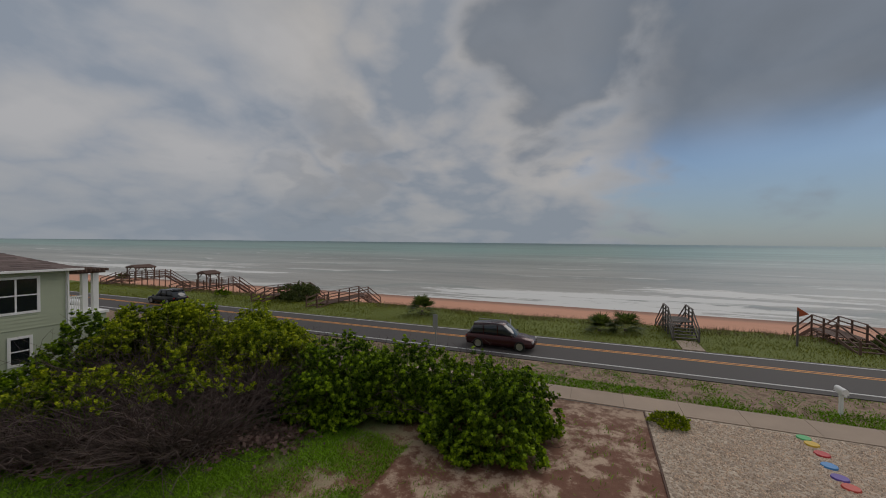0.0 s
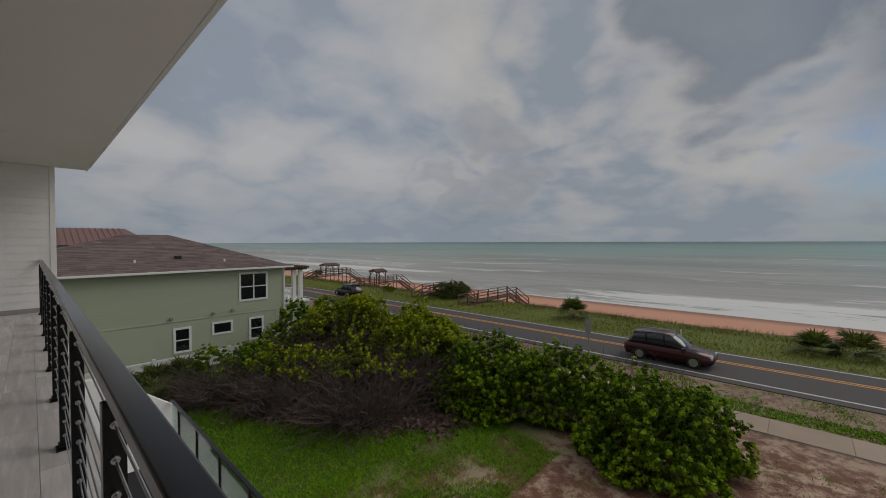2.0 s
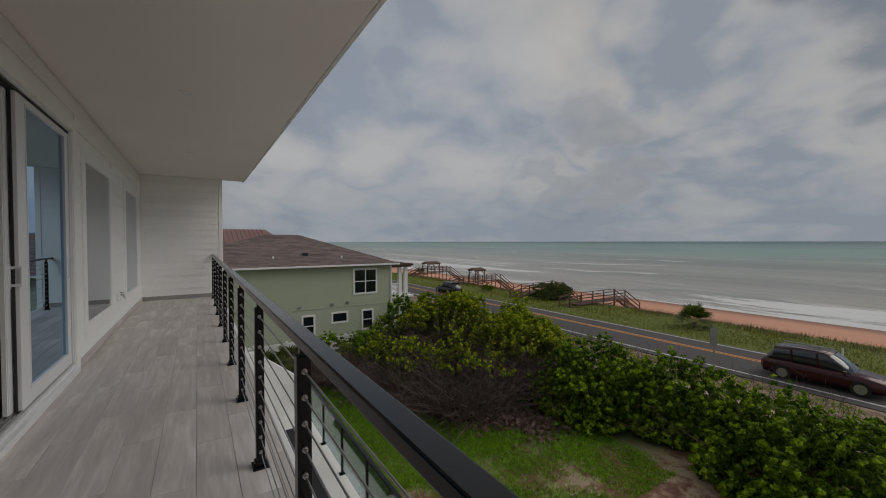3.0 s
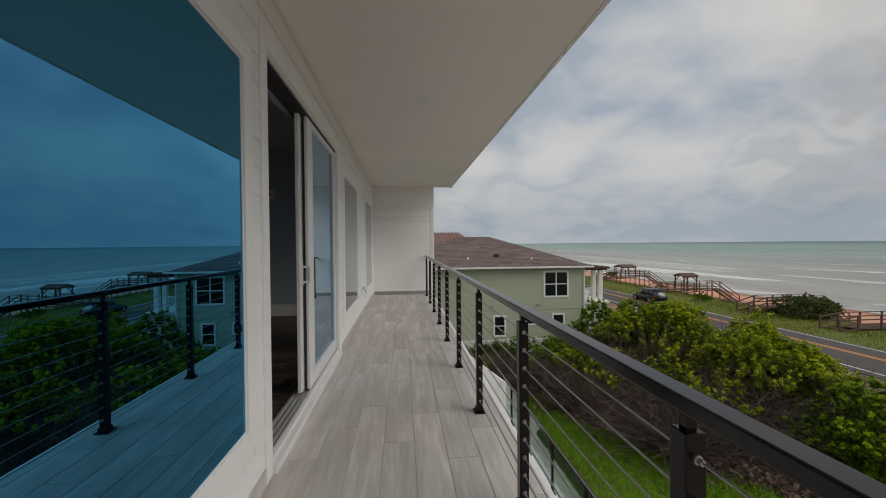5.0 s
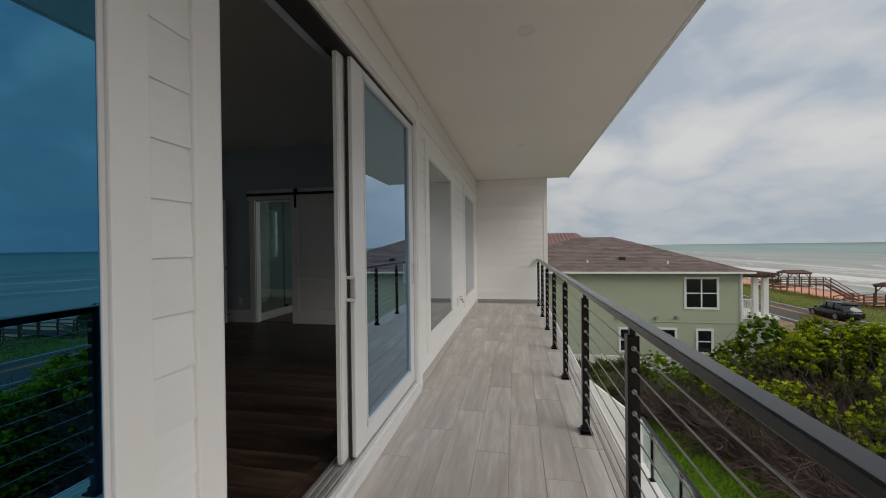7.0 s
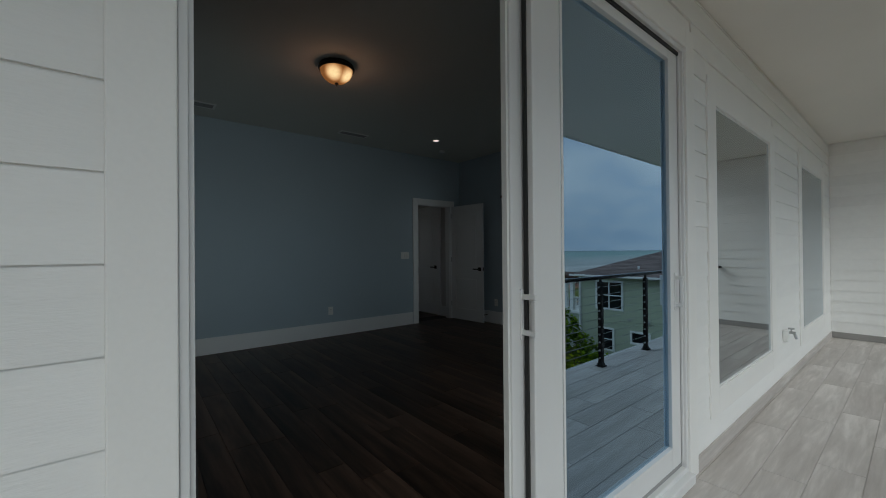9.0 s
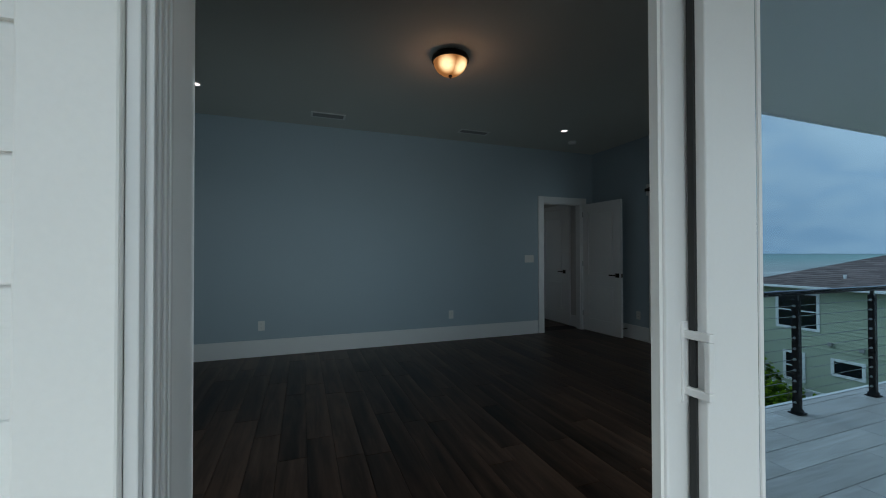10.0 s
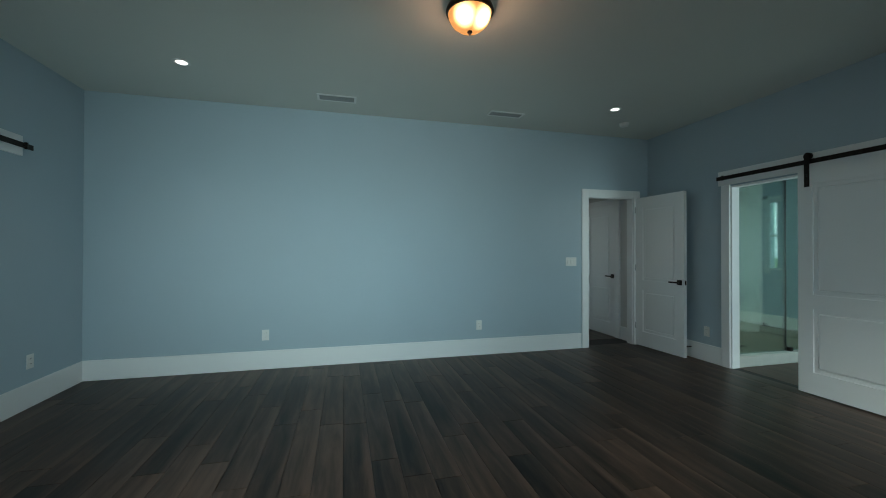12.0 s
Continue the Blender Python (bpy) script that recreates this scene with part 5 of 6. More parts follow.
def neighbour_house():
    x0, x1, y0, y1, mid, top = -1.5, 12.95, 24.4, 36.6, -3.0, -0.22
    ob = thing("house", (6, 30, GROUND), "sage-green two-storey house with a brown shingle hip roof", "house")
    part("lower_wall", one_box(x0, y0, GROUND - 0.2, x1, y1, mid), GREEN_STUCCO, ob, "smooth green stucco lower storey")
    bm = one_box(x0 + 0.02, y0 + 0.02, mid, x1 - 0.02, y1 - 0.02, top)
    part("upper_wall", bm, GREEN_SIDING, ob)
    vs, fs, h, z = [], [], 0.165, mid - 0.02
    while z < top - 0.02:
        b = len(vs)
        zt = min(z + h, top)
        vs += [(x0 - 0.02, y0 - 0.028, z), (x1 + 0.02, y0 - 0.028, z), (x1 + 0.02, y0 - 0.004, zt), (x0 - 0.02, y0 - 0.004, zt), (x0 - 0.02, y0 + 0.01, z), (x1 + 0.02, y0 + 0.01, z)]
        fs += [(b, b + 1, b + 2, b + 3), (b + 4, b + 5, b + 1, b)]
        z += h
    tagged(hang(new("siding", raw("siding", vs, fs, GREEN_SIDING)), ob), "sage-green horizontal lap siding")
    part("corner_board", one_box(x1 - 0.07, y0 - 0.04, GROUND, x1 + 0.04, y0 + 0.06, top, bevel=0.004), WHITE_PAINT, ob)
    ex0, ex1, ey0, ey1 = x0 - 0.4, x1 + 0.42, y0 - 0.42, y1 + 0.4
    roof = part("roof", hip_roof(ex0, ey0, ex1, ey1, top + 0.06, 5.4, 7.75, 30.5, 1.93), SHINGLE, ob, "brown asphalt shingle hip roof")
    hang(new("shingle_layer", shingle_courses(ex0, ex1, ey0, top + 0.06, 5.4, 7.75, 30.5, 1.93)), roof)
    bm = bmesh.new()
    box(bm, ex0, ey0 - 0.09, top - 0.05, ex1 + 0.09, ey0 - 0.002, top + 0.065, bevel=0.015)
    part("gutter", bm, WHITE_PAINT, roof, "white gutter")
    part("soffit", one_box(ex0, ey0, top - 0.04, ex1, ey1, top - 0.001), WHITE_PAINT, roof)
    for x, y, w in ((7.3, 25.9, 0.16), (5.2, 25.4, 0.05), (9.6, 25.2, 0.05)):
        z = top + 0.06 + (y - ey0) * 0.33
        part("roof_vent", one_box(x - w, y - w, z - 0.05, x + w, y + w, z + 0.16, bevel=0.02), DARK if w > 0.1 else PLATE, roof)
    part("downpipe", one_box(x1 - 0.02, y0 - 0.1, GROUND, x1 + 0.06, y0 - 0.041, top - 0.05, bevel=0.01), WHITE_PAINT, ob)
    house_window(ob, 10.22, 11.80, -2.18, -0.56, y0 - 0.02, 2, 2)
    house_window(ob, 6.78, 7.48, -4.72, -3.46, y0, 1, 2)
    house_window(ob, 8.70, 9.68, -4.02, -3.42, y0, 1, 1)
    house_window(ob, 10.80, 11.52, -4.68, -3.43, y0, 1, 2)
    for x, z in ((3.2, -2.75), (6.6, -2.82), (8.7, -2.78), (9.75, -2.72)):
        part("vent_hood", one_box(x - 0.09, y0 - 0.12, z - 0.08, x + 0.09, y0 - 0.029, z + 0.08, bevel=0.02), GREY_TILE, ob)
    # porch on the sea side
    part("porch_base", one_box(x1 + 0.041, 25.0, GROUND, 15.0, 33, -2.85), GREEN_STUCCO, ob)
    part("porch_floor", one_box(x1 + 0.041, 24.9, -2.849, 15.1, 33, -2.7, bevel=0.01), WHITE_PAINT, ob)
    for x in (14.05, 14.55):
        for y in (25.2, 29, 32.6):
            part("porch_column", one_box(x - 0.13, y - 0.13, -2.699, x + 0.13, y + 0.13, -0.55, bevel=0.01), WHITE_PAINT, ob)
    for i in range(8):
        part("pergola_slat", one_box(13.5 + 0.2 * i - 0.03, 24.6, -0.42, 13.5 + 0.2 * i + 0.03, 33, -0.28), OLD_WOOD, ob)
    part("pergola_beam", one_box(13.4, 25.05, -0.549, 15.0, 25.3, -0.421), OLD_WOOD, ob)
    rail = part("porch_rail", one_box(13.0, 25.08, -1.82, 13.95, 25.16, -1.75), WHITE_PAINT, ob)
    for i in range(9):
        part("baluster", one_box(13.06 + 0.1 * i, 25.1, -2.699, 13.09 + 0.1 * i, 25.14, -1.8205), WHITE_PAINT, rail)


neighbour_house()


def metal_roof_house():
    ob = thing("house", (2, 46, GROUND), "house with a dark red standing-seam metal roof", "house")
    part("wall", one_box(-8, 41.5, GROUND, 8.4, 52, 1.2), GREEN_STUCCO, ob)
    bm = bmesh.new()
    pts = [(-8.6, 41, 1.25), (8.9, 41, 1.25), (7.6, 46.5, 2.75), (-8.6, 46.5, 2.75), (8.9, 52.5, 1.25), (-8.6, 52.5, 1.25)]
    v = [bm.verts.new(p) for p in pts]
    for f in ((0, 1, 2, 3), (3, 2, 4, 5), (1, 4, 2), (0, 3, 5), (0, 5, 4, 1)):
        bm.faces.new([v[i] for i in f])
    roof = part("roof", bm, RED_METAL, ob)
    bm = bmesh.new()
    for i in range(40):
        x = -8.4 + i * 0.42
        if x < 7.5:
            beam(bm, (x, 41.0, 1.28), (x, 46.5, 2.78), 0.04, 0.06)
    part("seam", bm, RED_METAL, roof)


metal_roof_house()


def vinyl_fence():
    ob = thing("fence", (8, 23.3, GROUND), "white vinyl privacy fence", "fence")
    x = 2.0
    while x < 13.0:
        part("post", one_box(x - 0.065, 23.235, GROUND, x + 0.065, 23.365, -4.68, bevel=0.01), WHITE_PAINT, ob)
        part("post_cap", one_box(x - 0.08, 23.22, -4.679, x + 0.08, 23.38, -4.63, bevel=0.02), WHITE_PAINT, ob)
        if x < 11.5:
            for k in range(10):
                a = x + 0.066 + k * 0.167
                part("picket", one_box(a + 0.003, 23.28, GROUND + 0.05, a + 0.164, 23.32, -4.85), WHITE_PAINT, ob)
            part("rail", one_box(x + 0.066, 23.26, -4.849, x + 1.734, 23.34, -4.72, bevel=0.008), WHITE_PAINT, ob)
        x += 1.8


vinyl_fence()


# ================================================================ plants
def leaf_cards(centres, spread, per, size, rng, up=0.5, squash=0.8):
    """Corners of loose leaves, four each, lying anyhow round the given centres."""
    c = np.repeat(np.asarray(centres, dtype=np.float64), per, axis=0)
    n = len(c)
    d = rng.normal(0, 1, (n, 3))
    d[:, 2] = np.abs(d[:, 2]) * up + 0.1
    c = c + rng.normal(0, spread, (n, 3)) * np.array([1, 1, squash])
    d /= np.linalg.norm(d, axis=1)[:, None]
    s = np.cross(d, rng.normal(0, 1, (n, 3)))
    s /= np.linalg.norm(s, axis=1)[:, None] + 1e-9
    ln = size * rng.uniform(0.6, 1.25, n)[:, None]
    w = ln * 0.36
    return np.stack([c, c + d * ln * 0.5 + s * w, c + d * ln, c + d * ln * 0.5 - s * w], axis=1).reshape(-1, 3)


def leaf_heads(centres, outward, radius, per, size, rng, open_out=1.05, reach=(0.5, 1.1)):
    """Corners of leaves, four each, that shingle round heads: each leaf lies on its head and faces out of it. open_out: how far round the head they go."""
    k = len(centres)
    head = radius * rng.uniform(0.6, 1.25, k)
    c = np.repeat(np.asarray(centres, dtype=np.float64), per, axis=0)
    r = np.repeat(head, per)[:, None]
    n = len(c)
    unit = lambda v: v / (np.linalg.norm(v, axis=1)[:, None] + 1e-9)
    e = unit(np.repeat(np.asarray(outward), per, axis=0) * 0.75 + np.array([0, 0, 0.6]) + unit(rng.normal(0, 1, (n, 3))) * open_out)
    face = unit(e + rng.normal(0, 0.4, (n, 3)))
    d = unit(np.cross(face, rng.normal(0, 1, (n, 3))) + e * 0.35)
    s = unit(np.cross(face, d))
    c = c + e * r * rng.uniform(reach[0], reach[1], n)[:, None]
    ln = size * rng.uniform(0.6, 1.25, n)[:, None]
    w = ln * 0.3
    return np.stack([c - d * ln * 0.5, c + s * w, c + d * ln * 0.5, c - s * w], axis=1).reshape(-1, 3)


def bush(at, r, h, seed, leaf, clumps, low=0.0, twigs=60, per=40, size=0.12, label="", bare_side=None, name="bush"):
    """A shrub: stems from the base, a dome of leaf rosettes with gaps, twigs where it is bare."""
    rng, rnd = np.random.default_rng(seed), random.Random(seed)
    ob = thing(name, at, label or "dense green sea-grape bush on the sandy lot", "bush")
    cs, shells = [], []
    while len(cs) < clumps:
        u = rng.normal(0, 1, 3)
        u /= np.linalg.norm(u)
        if u[2] < 0:
            u[2] = -u[2] * 0.4
        lump = 0.88 + 0.32 * noise.noise((u[0] * 2.2 + seed, u[1] * 2.2, u[2] * 2.2))
        depth = 1.03 - 0.30 * rnd.random() ** 1.4
        k = depth * lump
        p = np.array([at[0] + u[0] * r * k, at[1] + u[1] * r * k, at[2] + 0.12 + max(u[2], 0.03) * h * k])
        f = (p[2] - at[2]) / h
        if f < low * (0.6 + 0.8 * rnd.random()):
            continue
        if bare_side is not None and (u[0] * bare_side[0] + u[1] * bare_side[1]) > 0.1 and f < 0.78 * (0.75 + 0.5 * rnd.random()):
            continue
        cs.append(p)
        shells.append(depth)
    core = Vector((at[0], at[1], at[2] + 0.25 * h))
    out = [(Vector(p) - core).normalized() for p in cs]
    head = 0.062 * min(r, 2.4)
    # heads coloured dark in place of the shade inside the crown
    shaded_leaves = hang(new("crown", fast_mesh("crown", leaf_heads(cs, out, head, per, size, rng), 4, leaf[0])), ob)
    tagged(shaded_leaves, "crown of small leaves, coloured dark as if in shade")
    # the outermost heads end in pale tufts; their light is put in the colour
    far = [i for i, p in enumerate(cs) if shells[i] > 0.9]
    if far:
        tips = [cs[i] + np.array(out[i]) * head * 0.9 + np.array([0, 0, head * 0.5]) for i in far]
        lit_leaves = hang(new("new_growth", fast_mesh("new_growth", leaf_heads(tips, [out[i] for i in far], head * 0.8, max(8, per // 2), size * 0.9, rng, 0.8, (0.3, 1.0)), 4, leaf[1])), ob)
        tagged(lit_leaves, "outer leaf tufts, coloured pale yellow-green as if catching light")
    lines = []
    for i in range(twigs):
        a = rnd.uniform(0, 6.283)
        if bare_side is not None and rnd.random() < 0.75:
            a = math.atan2(bare_side[1], bare_side[0]) + rnd.gauss(0, 0.8)
        q = rnd.uniform(0.1, 0.55) * r
        p = Vector((at[0] + math.cos(a) * q, at[1] + math.sin(a) * q, at[2]))
        d = Vector((math.cos(a) * rnd.uniform(0.4, 1.5), math.sin(a) * rnd.uniform(0.4, 1.5), rnd.uniform(0.35, 1.1))).normalized()
        pts, L = [p.copy()], r * rnd.uniform(0.5, 1.05)
        for k in range(5):
            p = p + d * L / 5
            d = (d + Vector((rnd.gauss(0, 0.28), rnd.gauss(0, 0.28), rnd.gauss(0, 0.22)))).normalized()
            if p.z < at[2] + 0.03:
                p.z = at[2] + 0.05
            if p.z > at[2] + h * 0.93:
                p.z = at[2] + h * 0.9
            pts.append(p.copy())
            if k > 0 and rnd.random() < 0.8:
                e = (d + Vector((rnd.gauss(0, 0.6), rnd.gauss(0, 0.6), rnd.gauss(0.1, 0.4)))).normalized()
                m1 = p + e * L * 0.13
                e2 = (e + Vector((rnd.gauss(0, 0.5), rnd.gauss(0, 0.5), rnd.gauss(0, 0.4)))).normalized()
                lines.append(([p.copy(), m1, m1 + e2 * L * 0.15], 0.009, 0.003))
        lines.append((pts, rnd.uniform(0.014, 0.03), 0.006))
    tw = hang(new("branch_tangle", tubes("branch_tangle", lines, BARK, 3)), ob)
    tagged(tw, "tangle of bare grey-brown branches")
    return ob


HOUSE_SIDE = (-0.75, -0.66)
G = GROUND
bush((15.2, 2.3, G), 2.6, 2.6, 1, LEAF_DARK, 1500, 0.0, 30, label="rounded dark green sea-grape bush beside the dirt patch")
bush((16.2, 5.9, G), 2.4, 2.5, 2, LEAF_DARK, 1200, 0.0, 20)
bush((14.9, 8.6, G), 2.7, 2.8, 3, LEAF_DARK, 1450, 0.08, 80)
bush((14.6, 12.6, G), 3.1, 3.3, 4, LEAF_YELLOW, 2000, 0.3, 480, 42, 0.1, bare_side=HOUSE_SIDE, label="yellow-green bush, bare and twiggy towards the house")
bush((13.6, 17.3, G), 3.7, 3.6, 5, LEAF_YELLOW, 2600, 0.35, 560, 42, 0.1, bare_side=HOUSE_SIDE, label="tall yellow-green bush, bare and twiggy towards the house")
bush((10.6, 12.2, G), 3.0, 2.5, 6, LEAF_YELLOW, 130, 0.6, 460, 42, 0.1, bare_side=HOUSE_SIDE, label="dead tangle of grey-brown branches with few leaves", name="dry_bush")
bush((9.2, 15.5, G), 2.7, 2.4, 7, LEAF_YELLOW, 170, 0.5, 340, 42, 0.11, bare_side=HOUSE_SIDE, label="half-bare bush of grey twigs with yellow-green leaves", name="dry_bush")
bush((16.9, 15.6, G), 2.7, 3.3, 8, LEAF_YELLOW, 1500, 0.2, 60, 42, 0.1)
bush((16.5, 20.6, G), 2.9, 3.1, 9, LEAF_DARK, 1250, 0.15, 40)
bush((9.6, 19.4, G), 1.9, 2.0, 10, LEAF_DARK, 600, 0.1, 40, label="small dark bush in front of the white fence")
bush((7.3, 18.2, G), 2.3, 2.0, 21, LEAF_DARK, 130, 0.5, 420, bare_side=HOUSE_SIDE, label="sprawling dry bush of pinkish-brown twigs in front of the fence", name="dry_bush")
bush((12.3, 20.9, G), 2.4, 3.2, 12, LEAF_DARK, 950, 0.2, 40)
bush((18.4, -4.0, G), 0.75, 0.3, 13, LEAF_YELLOW, 420, 0.0, 6, 30, 0.06, label="low green shrub between driveway and sidewalk")
bush((37.2, 31.0, G + 0.2), 2.3, 1.7, 14, LEAF_DUNE, 520, 0.0, 10, 20, 0.2, label="grey-green dune shrub beside the boardwalk")
bush((39.5, 31.8, G + 0.2), 1.8, 1.3, 15, LEAF_DUNE, 320, 0.0, 10, 20, 0.2, label="grey-green dune shrub beside the boardwalk")
bush((35.4, 41.0, G + 0.2), 1.0, 0.7, 16, LEAF_DARK, 140, 0.0, 6, 20, 0.18, label="small green dune shrub")
bush((36.5, -20.5, G + 0.1), 1.5, 0.9, 17, LEAF_DUNE, 220, 0.0, 6, 20, 0.18, label="low dune shrub by the boardwalk stairs")


def spiky(at, h, r, seed, blades, trunk, label, name):
    """A palm or palmetto: fans of long narrow blades on stalks."""
    rnd = random.Random(seed)
    ob = thing(name, at, label, "palm")
    c = Vector(at) + Vector((0, 0, trunk))
    if trunk > 0.05:
        part("trunk", rod(bmesh.new(), at, c, 0.16, 0.12, 10), BARK, ob)
    vs = []
    for i in range(blades):
        a, e = rnd.uniform(0, 6.283), rnd.uniform(-0.15, 1.35)
        d = Vector((math.cos(a) * math.cos(e), math.sin(a) * math.cos(e), math.sin(e)))
        base = c + d * r * rnd.uniform(0.35, 0.62)
        side = d.cross(Vector((0, 0, 1))).normalized()
        nn = side.cross(d)
        for k in range(9):
            b = (k - 4) * 0.24
            dd = (d * math.cos(b) + side * math.sin(b)).normalized()
            L = r * rnd.uniform(0.5, 0.78)
            w = nn.cross(dd).normalized() * 0.05
            tip = base + dd * L - Vector((0, 0, 0.16 * L * abs(b) + 0.12 * L))
            m = base + dd * L * 0.5
            vs += [base, m + w, tip, m - w]
    tagged(hang(new("fronds", fast_mesh("fronds", [tuple(v) for v in vs], 4, LEAF_PALM)), ob), "fans of narrow pointed leaves")


spiky((34.6, 13.9, G + 0.1), 1.8, 1.45, 1, 52, 0.4, "small fan palm on the grassy dune", "palm")
spiky((34.2, -1.7, G + 0.1), 1.2, 1.3, 2, 36, 0.15, "low fan palm on the grassy dune", "palm")
spiky((34.9, -3.6, G + 0.1), 1.4, 1.4, 3, 40, 0.2, "low fan palm on the grassy dune", "palm")
for i, (x, y) in enumerate(((5.0, 19.6), (4.7, 18.2), (6.6, 21.8), (4.0, 21.0), (5.4, 21.6), (3.0, 19.0))):
    spiky((x, y, G), 1.2, 1.05, 20 + i, 46, 0.12, "saw palmetto clump by the white fence", "palmetto")
spiky((41.0, 70.5, G), 1.2, 1.3, 40, 40, 0.2, "palmetto clump on the dune", "palmetto")


def blades(name, spots, height, width, mat, seed, label, lean=0.35):
    """Grass as loose three-cornered blades. spots: array of x, y, z."""
    rng = np.random.default_rng(seed)
    n = len(spots)
    a = rng.uniform(0, 6.283, n)
    h = height * rng.uniform(0.45, 1.3, n)
    side = np.stack([np.cos(a), np.sin(a), np.zeros(n)], 1) * width
    tip = spots + np.stack([rng.normal(0, lean, n) * h, rng.normal(0, lean, n) * h, h], 1)
    v = np.stack([spots - side, spots + side, tip], 1).reshape(-1, 3)
    return tagged(new(name, fast_mesh(name, v, 3, mat)), label, "grass", kind="stuff")


def scatter(n, x0, x1, y0, y1, z, seed, clump=0.5, thresh=0.0, zf=None):
    rng = np.random.default_rng(seed)
    out = []
    while len(out) < n:
        x, y = rng.uniform(x0, x1), rng.uniform(y0, y1)
        if noise.noise((x * clump, y * clump, seed)) + rng.normal(0, 0.32) > thresh:
            out.append((x, y, z if zf is None else zf(x, y)))
    return np.array(out)


def dune_z(x, y):
    xs = (30.9, 33, 36, 39, 41, 43, 45)
    zs = (G - 0.02, G + 0.02, G + 0.05, G - 0.05, -6.2, -6.7, -6.95)
    return float(np.interp(x, xs, zs)) + (0.1 * noise.noise((x * 0.3, y * 0.12, 1)) if x > 33 else 0) - 0.05


blades("grass", np.concatenate([scatter(60000, 3.8, 11.0, 8.4, 20, G, 3, 0.5, -0.6), scatter(26000, 5.0, 13.5, 4.6, 9.5, G, 4, 0.9, 0.05), scatter(1500, 10, 18, -3.0, 4, G, 5, 1.2, 0.3)]), 0.09, 0.014, LAWN_BLADE, 1, "patchy green lawn and creeping cover", 0.9)
blades("roadside_grass", np.concatenate([scatter(20000, 21.0, 22.3, -30, 20, G, 6, 0.7, -0.1), scatter(5000, 22.3, 24.5, -30, 20, G, 16, 0.7, 0.25)]), 0.09, 0.024, LAWN_BLADE, 2, "patchy grass on the sandy verge", 0.7)
blades("dune_grass", scatter(95000, 30.85, 40.0, -40, 75, G, 7, 0.5, -0.7, dune_z), 0.17, 0.024, DUNE_BLADE, 3, "green grass covering the dune", 0.5)
blades("sea_oats", scatter(12000, 36.5, 40.4, -40, 75, G, 8, 0.35, -0.2, dune_z), 0.42, 0.018, DRY_BLADE, 4, "dry brown sea oats along the dune top", 0.3)


def dry_weeds():
    rnd, lines = random.Random(4), []
    for i in range(520):
        y = rnd.uniform(1.5, 24)
        x = 18.2 + 0.03 * y + rnd.gauss(0, 0.55)
        h = rnd.uniform(0.9, 2.1) if y > 8 else rnd.uniform(1.2, 2.4)
        if 3.2 < y < 8 and rnd.random() < 0.4:
            continue
        p = Vector((x, y, G))
        pts = [p, p + Vector((rnd.gauss(0, 0.1), rnd.gauss(0, 0.1), h * 0.5)), p + Vector((rnd.gauss(0, 0.22), rnd.gauss(0, 0.22), h))]
        lines.append((pts, 0.011, 0.004))
        for k in range(3):
            q = pts[1] + (pts[2] - pts[1]) * rnd.random()
            lines.append(([q, q + Vector((rnd.gauss(0, 0.18), rnd.gauss(0, 0.18), rnd.uniform(0.08, 0.35)))], 0.007, 0.004))
    tagged(new("dry_weeds", tubes("dry_weeds", lines, DRY_TWIG, 3)), "thin purple-brown dead weed stems along the verge", "weeds", kind="stuff")


dry_weeds()


def fallen_leaves():
    rng = np.random.default_rng(9)
    f = rng.uniform(0, 1, 2600)
    c = np.stack([7.4 + 5.0 * f + rng.normal(0, 0.6, 2600), 16.2 - 7.6 * f + rng.normal(0, 0.6, 2600), np.full(2600, G + 0.03) + np.abs(rng.normal(0, 0.06, 2600))], 1)
    v = leaf_cards(c, 0.05, 2, 0.17, rng, 0.25, 0.3)
    tagged(new("leaf_litter", fast_mesh("leaf_litter", v, 4, LITTER)), "dry reddish leaf litter under the bare bushes", "leaf litter", kind="stuff")


fallen_leaves()


